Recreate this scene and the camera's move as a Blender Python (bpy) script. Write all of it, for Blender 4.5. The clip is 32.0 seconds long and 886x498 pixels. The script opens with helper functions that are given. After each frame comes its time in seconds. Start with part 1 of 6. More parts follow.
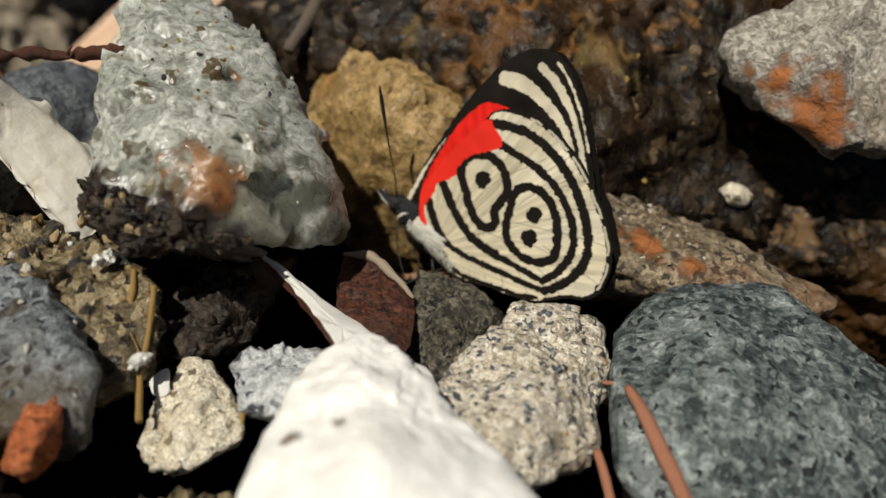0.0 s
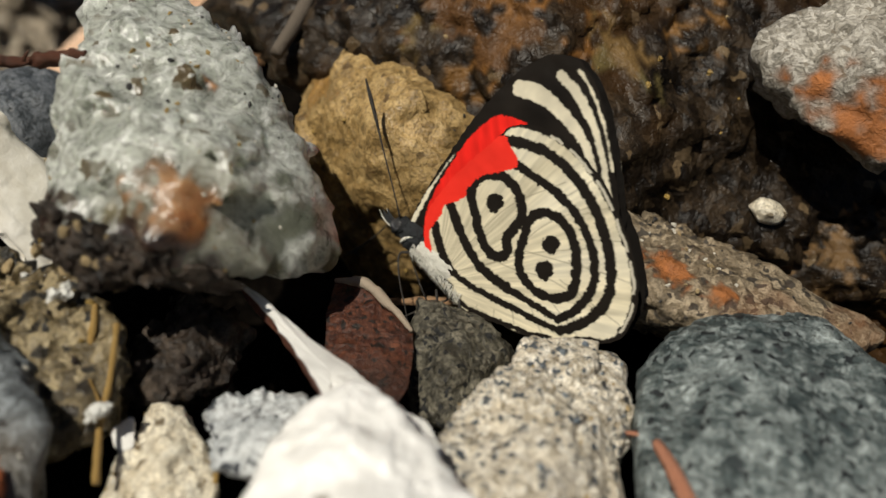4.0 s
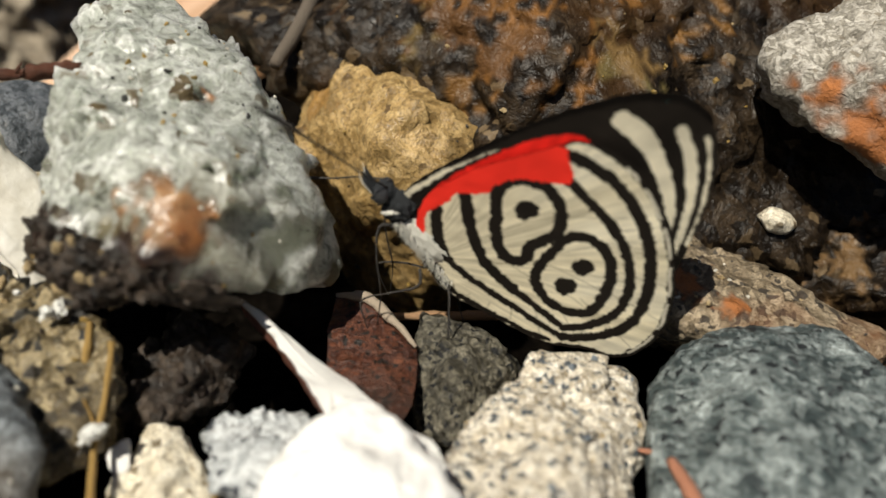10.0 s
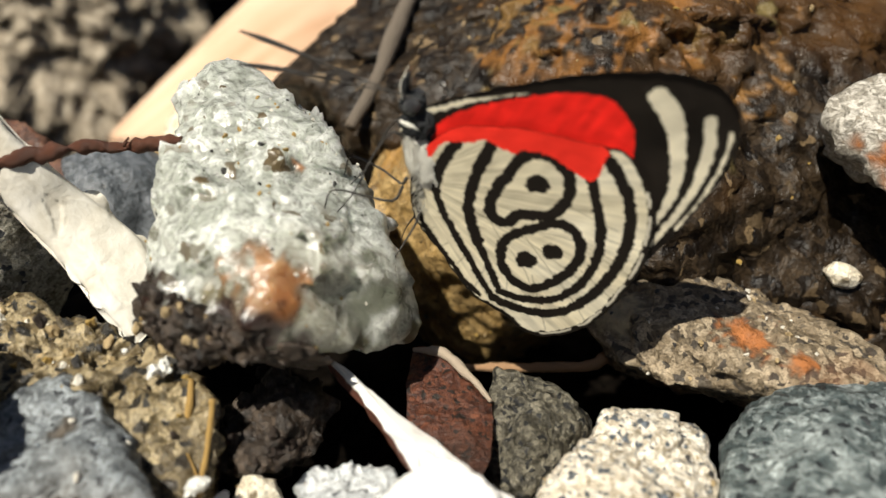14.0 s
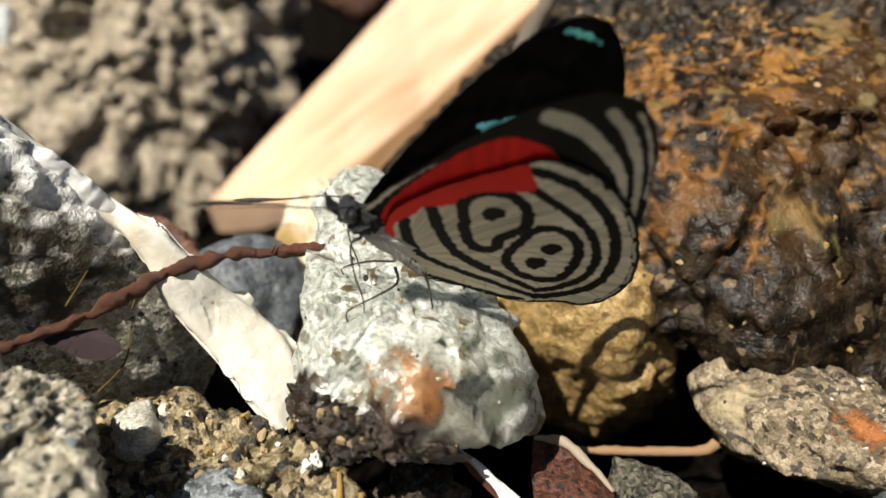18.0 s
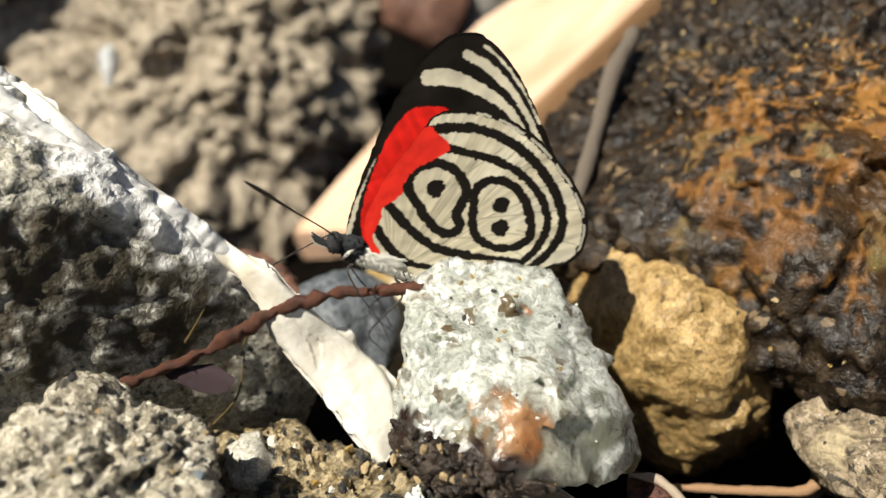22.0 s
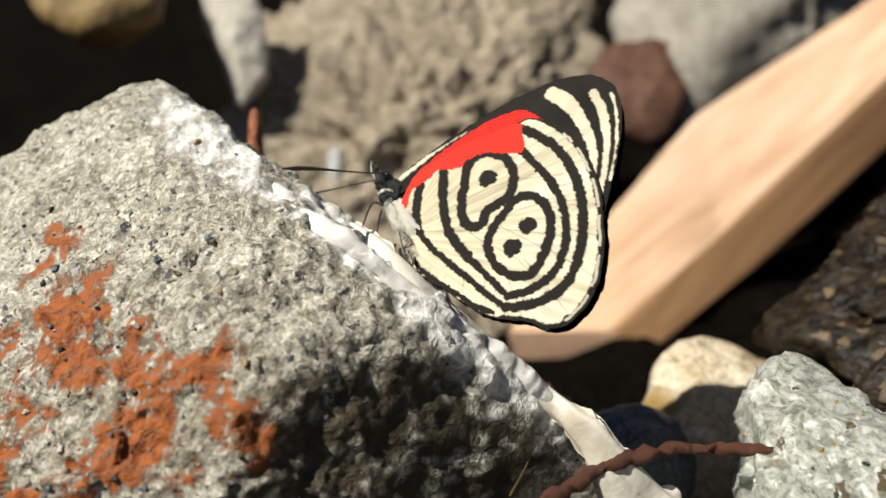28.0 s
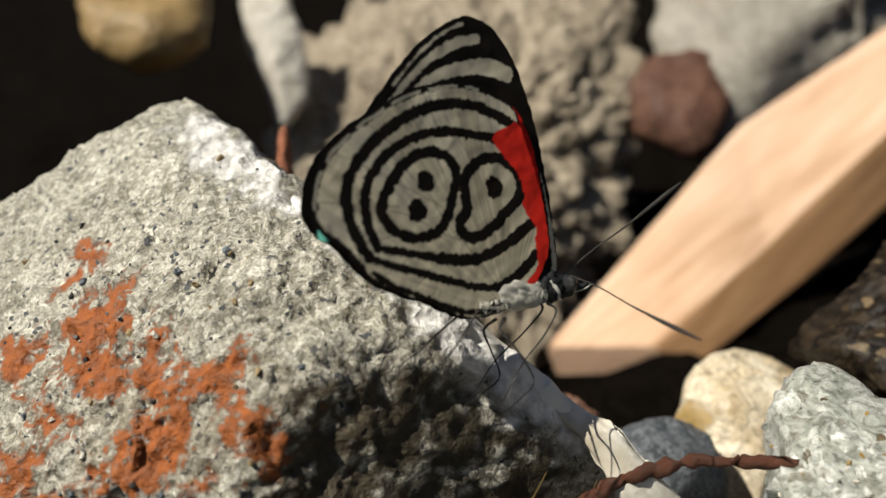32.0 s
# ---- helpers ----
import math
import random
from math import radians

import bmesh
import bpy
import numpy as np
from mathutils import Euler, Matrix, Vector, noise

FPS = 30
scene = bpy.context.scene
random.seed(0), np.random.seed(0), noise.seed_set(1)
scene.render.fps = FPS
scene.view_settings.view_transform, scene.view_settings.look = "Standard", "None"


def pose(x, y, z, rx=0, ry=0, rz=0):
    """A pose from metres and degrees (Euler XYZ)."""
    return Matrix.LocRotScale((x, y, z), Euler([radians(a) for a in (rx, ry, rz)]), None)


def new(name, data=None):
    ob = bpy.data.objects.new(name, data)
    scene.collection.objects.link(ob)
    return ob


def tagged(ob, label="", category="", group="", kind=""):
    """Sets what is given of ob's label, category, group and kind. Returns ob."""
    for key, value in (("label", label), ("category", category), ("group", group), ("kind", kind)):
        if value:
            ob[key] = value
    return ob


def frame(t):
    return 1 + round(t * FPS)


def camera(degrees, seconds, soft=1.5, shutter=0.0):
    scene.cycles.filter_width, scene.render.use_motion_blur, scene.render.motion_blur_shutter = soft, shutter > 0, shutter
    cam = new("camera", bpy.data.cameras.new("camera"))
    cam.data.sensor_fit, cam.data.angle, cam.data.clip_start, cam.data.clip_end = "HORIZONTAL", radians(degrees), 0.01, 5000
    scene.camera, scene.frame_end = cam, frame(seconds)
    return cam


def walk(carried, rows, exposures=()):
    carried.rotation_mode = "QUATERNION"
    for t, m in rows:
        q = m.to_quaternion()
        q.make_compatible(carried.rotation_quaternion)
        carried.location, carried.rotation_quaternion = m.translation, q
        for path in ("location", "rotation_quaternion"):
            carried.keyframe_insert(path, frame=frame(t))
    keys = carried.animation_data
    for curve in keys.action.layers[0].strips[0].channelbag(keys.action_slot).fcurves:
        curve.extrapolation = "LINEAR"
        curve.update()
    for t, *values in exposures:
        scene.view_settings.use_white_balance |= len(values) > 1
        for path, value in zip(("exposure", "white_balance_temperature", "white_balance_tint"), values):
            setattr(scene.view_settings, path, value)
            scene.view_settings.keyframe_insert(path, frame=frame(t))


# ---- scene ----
CM = 0.01
cam = camera(60.01, 32.0)

# seconds, eye (cm), yaw to the left, pitch up, roll (degrees)
PATH = [
    (0, 0.001, 0.001, 6.300, 0.76, -35.31, -0.40),
    (0.5, -0.024, 0.105, 6.272, 0.83, -35.76, -0.45),
    (1, -0.020, 0.172, 6.241, 0.97, -35.83, -0.60),
    (1.5, -0.059, 0.232, 6.153, 0.63, -35.23, -0.32),
    (2, -0.029, 0.355, 6.137, 0.83, -35.37, -0.54),
    (2.5, -0.018, 0.434, 6.106, 0.87, -35.22, -0.47),
    (3, -0.025, 0.537, 6.101, 0.70, -35.35, -0.30),
    (3.5, 0.015, 0.623, 6.117, 1.19, -35.59, -0.68),
    (5.5, -0.030, 0.788, 5.994, 0.59, -35.36, -0.55),
    (6, -0.043, 0.759, 6.030, 0.35, -35.40, -0.27),
    (6.5, -0.030, 0.768, 6.067, 0.50, -35.49, -0.28),
    (7, -0.014, 0.773, 6.127, 0.68, -35.74, -0.46),
    (7.5, -0.024, 0.712, 6.110, 0.50, -34.97, -0.16),
    (8, -0.014, 0.739, 6.151, 0.62, -35.40, -0.35),
    (8.5, -0.016, 0.755, 6.151, 0.51, -35.37, -0.75),
    (9, -0.042, 0.774, 6.076, 0.22, -34.82, -0.54),
    (9.5, -0.038, 0.794, 6.035, 0.39, -34.75, -0.83),
    (10, -0.023, 0.804, 6.012, 1.09, -34.54, -1.16),
    (10.5, -0.006, 0.808, 5.988, 1.96, -34.13, -1.74),
    (11, -0.066, 0.790, 6.109, 2.11, -34.62, -2.03),
    (11.5, -0.086, 0.802, 6.173, 2.87, -34.86, -2.12),
    (12, -0.108, 0.742, 6.197, 3.27, -34.30, -2.52),
    (12.5, -0.115, 0.729, 6.252, 4.04, -34.25, -2.97),
    (13, -0.141, 0.670, 6.297, 4.54, -33.65, -3.14),
    (13.5, -0.159, 0.676, 6.320, 4.94, -32.86, -3.45),
    (14, -0.240, 0.694, 6.376, 4.97, -32.30, -3.42),
    (14.5, -0.249, 0.726, 6.458, 5.97, -32.38, -4.32),
    (16.5, -0.707, 0.815, 6.810, 6.78, -31.12, -4.83),
    (17, -0.745, 0.797, 6.962, 8.02, -30.92, -5.68),
    (17.5, -0.791, 0.719, 7.028, 9.00, -30.04, -6.01),
    (18, -0.685, 0.548, 7.067, 10.03, -29.19, -6.56),
    (18.5, -0.598, 0.470, 7.156, 10.80, -29.23, -7.09),
    (19, -0.634, 0.371, 7.171, 10.61, -28.54, -6.86),
    (19.5, -0.571, 0.363, 7.197, 11.68, -28.23, -7.57),
    (20, -0.635, 0.346, 7.249, 11.88, -28.00, -7.68),
    (20.5, -0.656, 0.345, 7.229, 12.88, -27.34, -8.08),
    (21, -0.686, 0.400, 7.289, 14.16, -27.54, -8.90),
    (21.5, -0.732, 0.419, 7.323, 15.25, -27.36, -9.42),
    (22, -0.849, 0.416, 7.354, 15.70, -27.06, -9.39),
    (22.5, -0.998, 0.402, 7.359, 15.87, -26.66, -9.15),
    (23, -1.141, 0.374, 7.350, 16.28, -26.01, -9.18),
    (23.5, -1.206, 0.403, 7.432, 17.51, -26.42, -9.77),
    (24, -1.289, 0.400, 7.393, 18.61, -25.57, -10.15),
    (24.5, -1.410, 0.420, 7.446, 19.33, -25.57, -10.41),
    (26.5, -1.884, 0.549, 7.550, 23.50, -21.27, -11.98),
    (27, -1.924, 0.511, 7.771, 25.26, -20.89, -12.52),
    (27.5, -2.086, 0.507, 7.828, 26.32, -19.28, -12.77),
    (28, -2.350, 0.553, 8.002, 26.73, -19.38, -12.41),
    (28.5, -2.417, 0.538, 7.965, 27.69, -18.50, -12.69),
    (29, -2.445, 0.531, 7.973, 28.10, -18.45, -12.85),
    (29.5, -2.422, 0.533, 7.967, 28.30, -18.39, -12.89),
    (30, -2.398, 0.533, 7.977, 28.21, -18.39, -12.78),
    (30.5, -2.324, 0.504, 7.954, 28.37, -17.97, -12.95),
    (31, -2.273, 0.509, 7.880, 28.53, -17.29, -13.26),
    (31.5, -2.146, 0.555, 7.868, 29.57, -17.17, -13.75),
    (32, -2.087, 0.632, 7.879, 30.25, -17.17, -14.11),
]

walk(cam, [(t, pose(x * CM, y * CM, z * CM, 90 + pitch, 0, yaw) @ pose(0, 0, 0, 0, 0, roll))
           for t, x, y, z, yaw, pitch, roll in PATH],
     [(0, -0.36, 7000, 10), (9, 0.0, 7000, 10), (13, 0.45, 7000, 10), (19, 0.68, 7000, 10), (24.5, 0.75, 7000, 10), (27, 0.36, 7000, 10), (29, 0.2, 7000, 10), (32, 0.18, 7000, 10)])
cam.data.dof.use_dof = True
cam.data.dof.focus_distance, cam.data.dof.aperture_fstop = 0.062, 24.0

# ---- light ----
SUN_AZ, SUN_EL = 236.0, 62.0      # direction towards the sun, degrees from +x and above the horizon
world = bpy.data.worlds.new("sky")
scene.world = world
world.use_nodes = True
wn = world.node_tree
sky = wn.nodes.new("ShaderNodeTexSky")
sky.sky_type, sky.sun_disc = "NISHITA", False
sky.sun_elevation, sky.sun_rotation = radians(SUN_EL), radians(90 - SUN_AZ)
wn.links.new(sky.outputs[0], wn.nodes["Background"].inputs[0])
wn.nodes["Background"].inputs[1].default_value = 0.036
sun = new("sun", bpy.data.lights.new("sun", "SUN"))
sun.data.energy, sun.data.angle, sun.data.color = 5.0, radians(0.5), (1.0, 0.99, 0.925)
sd = Vector((math.cos(radians(SUN_AZ)) * math.cos(radians(SUN_EL)), math.sin(radians(SUN_AZ)) * math.cos(radians(SUN_EL)), math.sin(radians(SUN_EL))))
sun.matrix_world = Matrix.Translation(sd) @ sd.to_track_quat("Z", "Y").to_matrix().to_4x4()

# ---- materials ----
M = {}


def nodes_of(name):
    m = bpy.data.materials.new(name)
    m.use_nodes = True
    nt = m.node_tree
    return m, nt, nt.nodes["Principled BSDF"]


def stone(key, dark, mid, light, grain=900.0, spots=None, rough=0.8, bump=0.5, stain=None, amount=0.5, spec=0.4, stained=True, facet=0.0, speck=4.0, share=0.14, crystal=0.45):
    """Mineral surface: grains of three colours, larger stains, dark specks and relief; sizes per metre."""
    m, nt, b = nodes_of("stone_" + key)
    L = nt.links.new
    co = nt.nodes.new("ShaderNodeTexCoord").outputs["Object"]
    warp = nt.nodes.new("ShaderNodeTexNoise")
    warp.inputs["Scale"].default_value, warp.inputs["Detail"].default_value = grain * 1.3, 3
    L(co, warp.inputs["Vector"])
    wm = nt.nodes.new("ShaderNodeVectorMath")
    wm.operation = "MULTIPLY_ADD"
    wm.inputs[1].default_value = (0.9 / grain,) * 3
    L(warp.outputs["Color"], wm.inputs[0])
    L(co, wm.inputs[2])
    co = wm.outputs[0]

    def tex(kind, scale, detail=4.0, rgh=0.6):
        n = nt.nodes.new(kind)
        n.inputs["Scale"].default_value = scale
        if kind == "ShaderNodeTexNoise":
            n.inputs["Detail"].default_value, n.inputs["Roughness"].default_value = detail, rgh
        L(co, n.inputs["Vector"])
        return n

    def ramp(src, stops):
        r = nt.nodes.new("ShaderNodeValToRGB")
        e = r.color_ramp.elements
        while len(e) < len(stops):
            e.new(0.5)
        for el, (p, c) in zip(e, stops):
            el.position, el.color = p, (*c, 1) if len(c) == 3 else c
        L(src, r.inputs[0])
        return r.outputs[0]

    def mix(f, a, bb, mode="MIX"):
        n = nt.nodes.new("ShaderNodeMix")
        n.data_type, n.blend_type = "RGBA", mode
        for s, v in ((n.inputs[0], f), (n.inputs[6], a), (n.inputs[7], bb)):
            if isinstance(v, (float, int)):
                s.default_value = v
            elif isinstance(v, tuple):
                s.default_value = (*v, 1)
            else:
                L(v, s)
        return n.outputs[2]
    n1 = tex("ShaderNodeTexNoise", grain, 5, 0.65)
    n2 = tex("ShaderNodeTexNoise", grain * 0.22, 5, 0.6)
    n3 = tex("ShaderNodeTexNoise", grain * 0.06, 4, 0.6)
    v = tex("ShaderNodeTexVoronoi", grain * speck)
    base = ramp(n1.outputs[0], [(0.34, dark), (0.5, mid), (0.66, light)])
    patch = ramp(n2.outputs[0], [(0.36, dark), (0.52, mid), (0.68, light)])
    c = mix(0.45, base, patch)
    gv = nt.nodes.new("ShaderNodeSeparateColor")
    L(v.outputs["Color"], gv.inputs[0])
    if crystal:
        c = mix(crystal, c, ramp(gv.outputs[1], [(0.1, dark), (0.45, mid), (0.9, light)]))
        dust = tex("ShaderNodeTexNoise", grain * 5, 3, 0.7)
        c = mix(1.0, c, ramp(dust.outputs[0], [(0.33, (0.45, 0.44, 0.42)), (0.5, (1, 1, 1)), (0.68, (1.35, 1.35, 1.35))]), "MULTIPLY")
    if spots:
        c = mix(ramp(gv.outputs[0], [(1 - share - 0.03, (0, 0, 0)), (1 - share + 0.02, (1, 1, 1))]), c, spots)
    if stain:
        c = mix(ramp(n3.outputs[0], [(0.62 - 0.25 * amount, (0, 0, 0)), (0.75 - 0.2 * amount, (1, 1, 1))]), c, mix(n1.outputs[0], stain, tuple(s * 0.45 for s in stain)))
    if stained:
        at = nt.nodes.new("ShaderNodeAttribute")
        at.attribute_name = "stain"
        tint = mix(1.0, at.outputs["Color"], ramp(n1.outputs[0], [(0.3, (0.45, 0.45, 0.45)), (0.7, (1, 1, 1))]), "MULTIPLY")
        c = mix(at.outputs["Alpha"], c, tint)
    L(c, b.inputs["Base Color"])
    L(ramp(n1.outputs[0], [(0.3, (rough * 0.62,) * 3), (0.7, (min(1.0, rough * 1.3),) * 3)]), b.inputs["Roughness"])
    b.inputs["Specular IOR Level"].default_value = spec
    h = nt.nodes.new("ShaderNodeMath")
    h.operation = "MULTIPLY_ADD"
    h.inputs[1].default_value = 0.9
    L(n2.outputs[0], h.inputs[0])
    L(n1.outputs[0], h.inputs[2])
    height = h.outputs[0]
    if facet:
        fv = tex("ShaderNodeTexVoronoi", grain * 0.7)
        fm = nt.nodes.new("ShaderNodeMath")
        fm.operation = "MULTIPLY_ADD"
        fm.inputs[1].default_value = facet
        L(fv.outputs["Distance"], fm.inputs[0])
        L(height, fm.inputs[2])
        height = fm.outputs[0]
    bp = nt.nodes.new("ShaderNodeBump")
    bp.inputs["Strength"].default_value, bp.inputs["Distance"].default_value = bump, 0.0006
    L(height, bp.inputs["Height"])
    L(bp.outputs[0], b.inputs["Normal"])
    if key == "quartz":
        b.inputs["Subsurface Weight"].default_value = 0.75
        b.inputs["Transmission Weight"].default_value = 0.2
        b.inputs["Subsurface Radius"].default_value = (0.0042, 0.0045, 0.0040)
        b.inputs["Subsurface Scale"].default_value = 1.0
    M[key] = m
    return m, nt, b, c, ramp, mix, tex


stone("quartz", (0.23, 0.24, 0.205), (0.43, 0.445, 0.40), (0.76, 0.77, 0.72), 330, (0.11, 0.08, 0.04), 0.34, 0.6, (0.34, 0.30, 0.19), 0.25, 0.55, facet=1.0, speck=3.0, share=0.028, crystal=0.35)
stone("ochre", (0.14, 0.085, 0.030), (0.31, 0.198, 0.075), (0.50, 0.35, 0.16), 620, (0.10, 0.06, 0.026), 0.45, 0.8, (0.17, 0.11, 0.045), 0.15, facet=0.6, speck=2.0, share=0.012)
stone("brown", (0.0028, 0.0018, 0.001), (0.0095, 0.006, 0.0034), (0.055, 0.036, 0.020), 480, (0.16, 0.11, 0.06), 0.42, 1.0, (0.10, 0.045, 0.012), 0.3, 0.25, facet=0.9, speck=2.0, share=0.02)
stone("redbrown", (0.03, 0.012, 0.008), (0.10, 0.04, 0.024), (0.20, 0.10, 0.06), 400, None, 0.7, 1.0)
stone("palegrey", (0.12, 0.105, 0.082), (0.29, 0.265, 0.22), (0.62, 0.58, 0.52), 620, (0.20, 0.17, 0.13), 0.7, 0.9, (0.33, 0.25, 0.15), 0.1, share=0.05)
stone("whitish", (0.34, 0.29, 0.22), (0.60, 0.565, 0.50), (0.80, 0.77, 0.72), 420, (0.20, 0.15, 0.09), 0.75, 0.8, (0.30, 0.21, 0.11), 0.2, share=0.03, crystal=0.15)
stone("browngrey", (0.04, 0.030, 0.018), (0.185, 0.138, 0.085), (0.47, 0.38, 0.265), 850, (0.05, 0.04, 0.03), 0.65, 1.0, (0.22, 0.085, 0.03), 0.22, facet=0.6, speck=2.0)
stone("greengrey", (0.014, 0.022, 0.024), (0.055, 0.072, 0.072), (0.46, 0.51, 0.50), 620, (0.012, 0.015, 0.017), 0.7, 1.0, facet=0.4, speck=3.2, share=0.08, crystal=0.25)
stone("granite", (0.17, 0.125, 0.072), (0.72, 0.635, 0.50), (0.92, 0.88, 0.80), 1100, (0.075, 0.085, 0.095), 0.65, 1.0, (0.40, 0.29, 0.15), 0.12, facet=0.6, speck=2.4, share=0.12, crystal=0.45)
stone("white", (0.78, 0.755, 0.71), (0.90, 0.88, 0.845), (0.94, 0.925, 0.895), 420, None, 0.7, 0.5, crystal=0.0)
stone("darkgrey", (0.014, 0.012, 0.008), (0.055, 0.049, 0.035), (0.30, 0.27, 0.20), 1100, (0.012, 0.012, 0.012), 0.55, 1.0, facet=0.6, speck=2.5, crystal=0.3)
stone("soil", (0.007, 0.0048, 0.0033), (0.024, 0.0165, 0.0115), (0.085, 0.060, 0.042), 900, None, 0.5, 1.0, facet=0.9, speck=2.0)
stone("cream", (0.44, 0.36, 0.24), (0.78, 0.70, 0.55), (0.90, 0.85, 0.73), 1100, (0.20, 0.15, 0.09), 0.75, 1.0, facet=0.5, speck=1.6, share=0.04, crystal=0.25)
stone("lightgrey", (0.26, 0.275, 0.28), (0.58, 0.60, 0.605), (0.84, 0.85, 0.845), 1300, (0.06, 0.065, 0.075), 0.7, 1.0, facet=0.5, speck=1.5, share=0.1)
stone("muddy", (0.028, 0.019, 0.009), (0.155, 0.115, 0.058), (0.56, 0.45, 0.27), 850, (0.02, 0.018, 0.015), 0.32, 1.0, (0.045, 0.032, 0.018), 0.35, facet=0.9, speck=1.6)
stone("bluegrey", (0.035, 0.038, 0.04), (0.14, 0.155, 0.165), (0.46, 0.50, 0.52), 750, (0.025, 0.027, 0.032), 0.5, 1.0, (0.10, 0.07, 0.038), 0.6, facet=0.6, speck=2.6, share=0.06, crystal=0.3)
stone("edge", (0.11, 0.096, 0.066), (0.322, 0.302, 0.24), (0.77, 0.74, 0.655), 900, (0.06, 0.063, 0.068), 0.7, 0.8, (0.27, 0.22, 0.14), 0.15, facet=0.9, speck=2.8, share=0.05, crystal=0.4)
stone("porous", (0.055, 0.044, 0.028), (0.32, 0.28, 0.205), (0.70, 0.645, 0.53), 1000, (0.035, 0.03, 0.022), 0.75, 1.0, facet=0.8, speck=1.6, share=0.12)
stone("palepeb", (0.26, 0.24, 0.20), (0.42, 0.40, 0.34), (0.58, 0.56, 0.50), 700, None, 0.4, 0.6, facet=0.4)
stone("rough", (0.085, 0.065, 0.041), (0.285, 0.23, 0.163), (0.57, 0.49, 0.385), 450, (0.10, 0.08, 0.06), 0.85, 1.0, speck=2.0, share=0.06)
stone("creamstone", (0.34, 0.24, 0.12), (0.55, 0.46, 0.33), (0.72, 0.66, 0.54), 260, None, 0.5, 0.5, (0.26, 0.17, 0.07), 0.25, crystal=0.15)
stone("slate", (0.03, 0.035, 0.04), (0.08, 0.09, 0.10), (0.17, 0.18, 0.20), 600, None, 0.5, 0.7)
stone("redbrick", (0.24, 0.055, 0.018), (0.46, 0.12, 0.035), (0.58, 0.20, 0.08), 900, (0.14, 0.04, 0.02), 0.8, 1.0, facet=0.5)
stone("brick", (0.16, 0.05, 0.025), (0.34, 0.11, 0.05), (0.48, 0.20, 0.11), 1000, (0.10, 0.04, 0.03), 0.8, 1.0, facet=0.4)
# Soil set near black: the deep shade of the gaps is in its colour.
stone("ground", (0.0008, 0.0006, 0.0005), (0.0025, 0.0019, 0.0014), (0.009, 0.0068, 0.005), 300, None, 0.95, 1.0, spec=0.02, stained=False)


# ---- noise and rocks ----
def lattice(ix, iy, iz, seed):
    h = (ix.astype(np.int64) * 374761393 + iy.astype(np.int64) * 668265263 + iz.astype(np.int64) * 2147483647 + seed * 974634777) & 0x7FFFFFFF
    h = ((h ^ (h >> 13)) * 1274126177) & 0x7FFFFFFF
    h = ((h ^ (h >> 16)) * 668265263) & 0x7FFFFFFF
    return (h & 0xFFFF) / 65535.0


def vnoise(p, seed=0):
    """Value noise in -1..1 at the points p."""
    i = np.floor(p).astype(int)
    f = p - i
    f = f * f * f * (f * (f * 6 - 15) + 10)
    r = 0
    for dx in (0, 1):
        for dy in (0, 1):
            for dz in (0, 1):
                w = (f[:, 0] if dx else 1 - f[:, 0]) * (f[:, 1] if dy else 1 - f[:, 1]) * (f[:, 2] if dz else 1 - f[:, 2])
                r = r + w * lattice(i[:, 0] + dx, i[:, 1] + dy, i[:, 2] + dz, seed)
    return 2 * r - 1


def fbm(p, seed=0, octaves=4, gain=0.5):
    r, a, s = 0, 1.0, 1.0
    for k in range(octaves):
        r = r + a * vnoise(p * s + 17.3 * k, seed + k)
        a, s = a * gain, s * 2.03
    return r


def crush(p, seed):
    """Crystal facets: each cell of a jittered lattice is a small tilted plane; the height at the points p."""
    i0 = np.floor(p).astype(int)
    best, h = np.full(len(p), 9.0), np.zeros(len(p))
    for dx in (-1, 0, 1):
        for dy in (-1, 0, 1):
            for dz in (-1, 0, 1):
                i = i0 + np.array((dx, dy, dz))
                rnd = [lattice(i[:, 0], i[:, 1], i[:, 2], seed + k) for k in range(7)]
                off = p - (i + np.stack(rnd[:3], 1))
                d = (off * off).sum(1)
                tilt = sum(off[:, k] * (rnd[3 + k] - 0.5) for k in range(3)) * 2.4 + (rnd[6] - 0.5) * 0.5
                h = np.where(d < best, tilt, h)
                best = np.minimum(best, d)
    return h


ICO = {}


def ico(level):
    if level not in ICO:
        bm = bmesh.new()
        bmesh.ops.create_icosphere(bm, subdivisions=level, radius=1.0)
        bm.verts.ensure_lookup_table()
        ICO[level] = (np.array([v.co for v in bm.verts]), np.array([[v.index for v in f.verts] for f in bm.faces]))
        bm.free()
    return ICO[level]


def mesh_from(name, verts, faces, mat, smooth=True):
    me = bpy.data.meshes.new(name)
    n = faces.shape[1]
    me.vertices.add(len(verts))
    me.vertices.foreach_set("co", np.asarray(verts, np.float32).ravel())
    me.loops.add(faces.size)
    me.loops.foreach_set("vertex_index", faces.astype(np.int32).ravel())
    me.polygons.add(len(faces))
    me.polygons.foreach_set("loop_start", np.arange(0, faces.size, n, dtype=np.int32))
    me.polygons.foreach_set("use_smooth", np.full(len(faces), smooth))
    if mat:
        me.materials.append(mat)
    me.update(calc_edges=True)
    return me


def planes_of(corners):
    bm = bmesh.new()
    for c in corners:
        bm.verts.new(c)
    bmesh.ops.convex_hull(bm, input=bm.verts)
    out = [(f.normal.copy(), f.normal.dot(f.verts[0].co)) for f in bm.faces if f.calc_area() > 1e-4]
    bm.free()
    return np.array([n for n, d in out]), np.array([d for n, d in out])


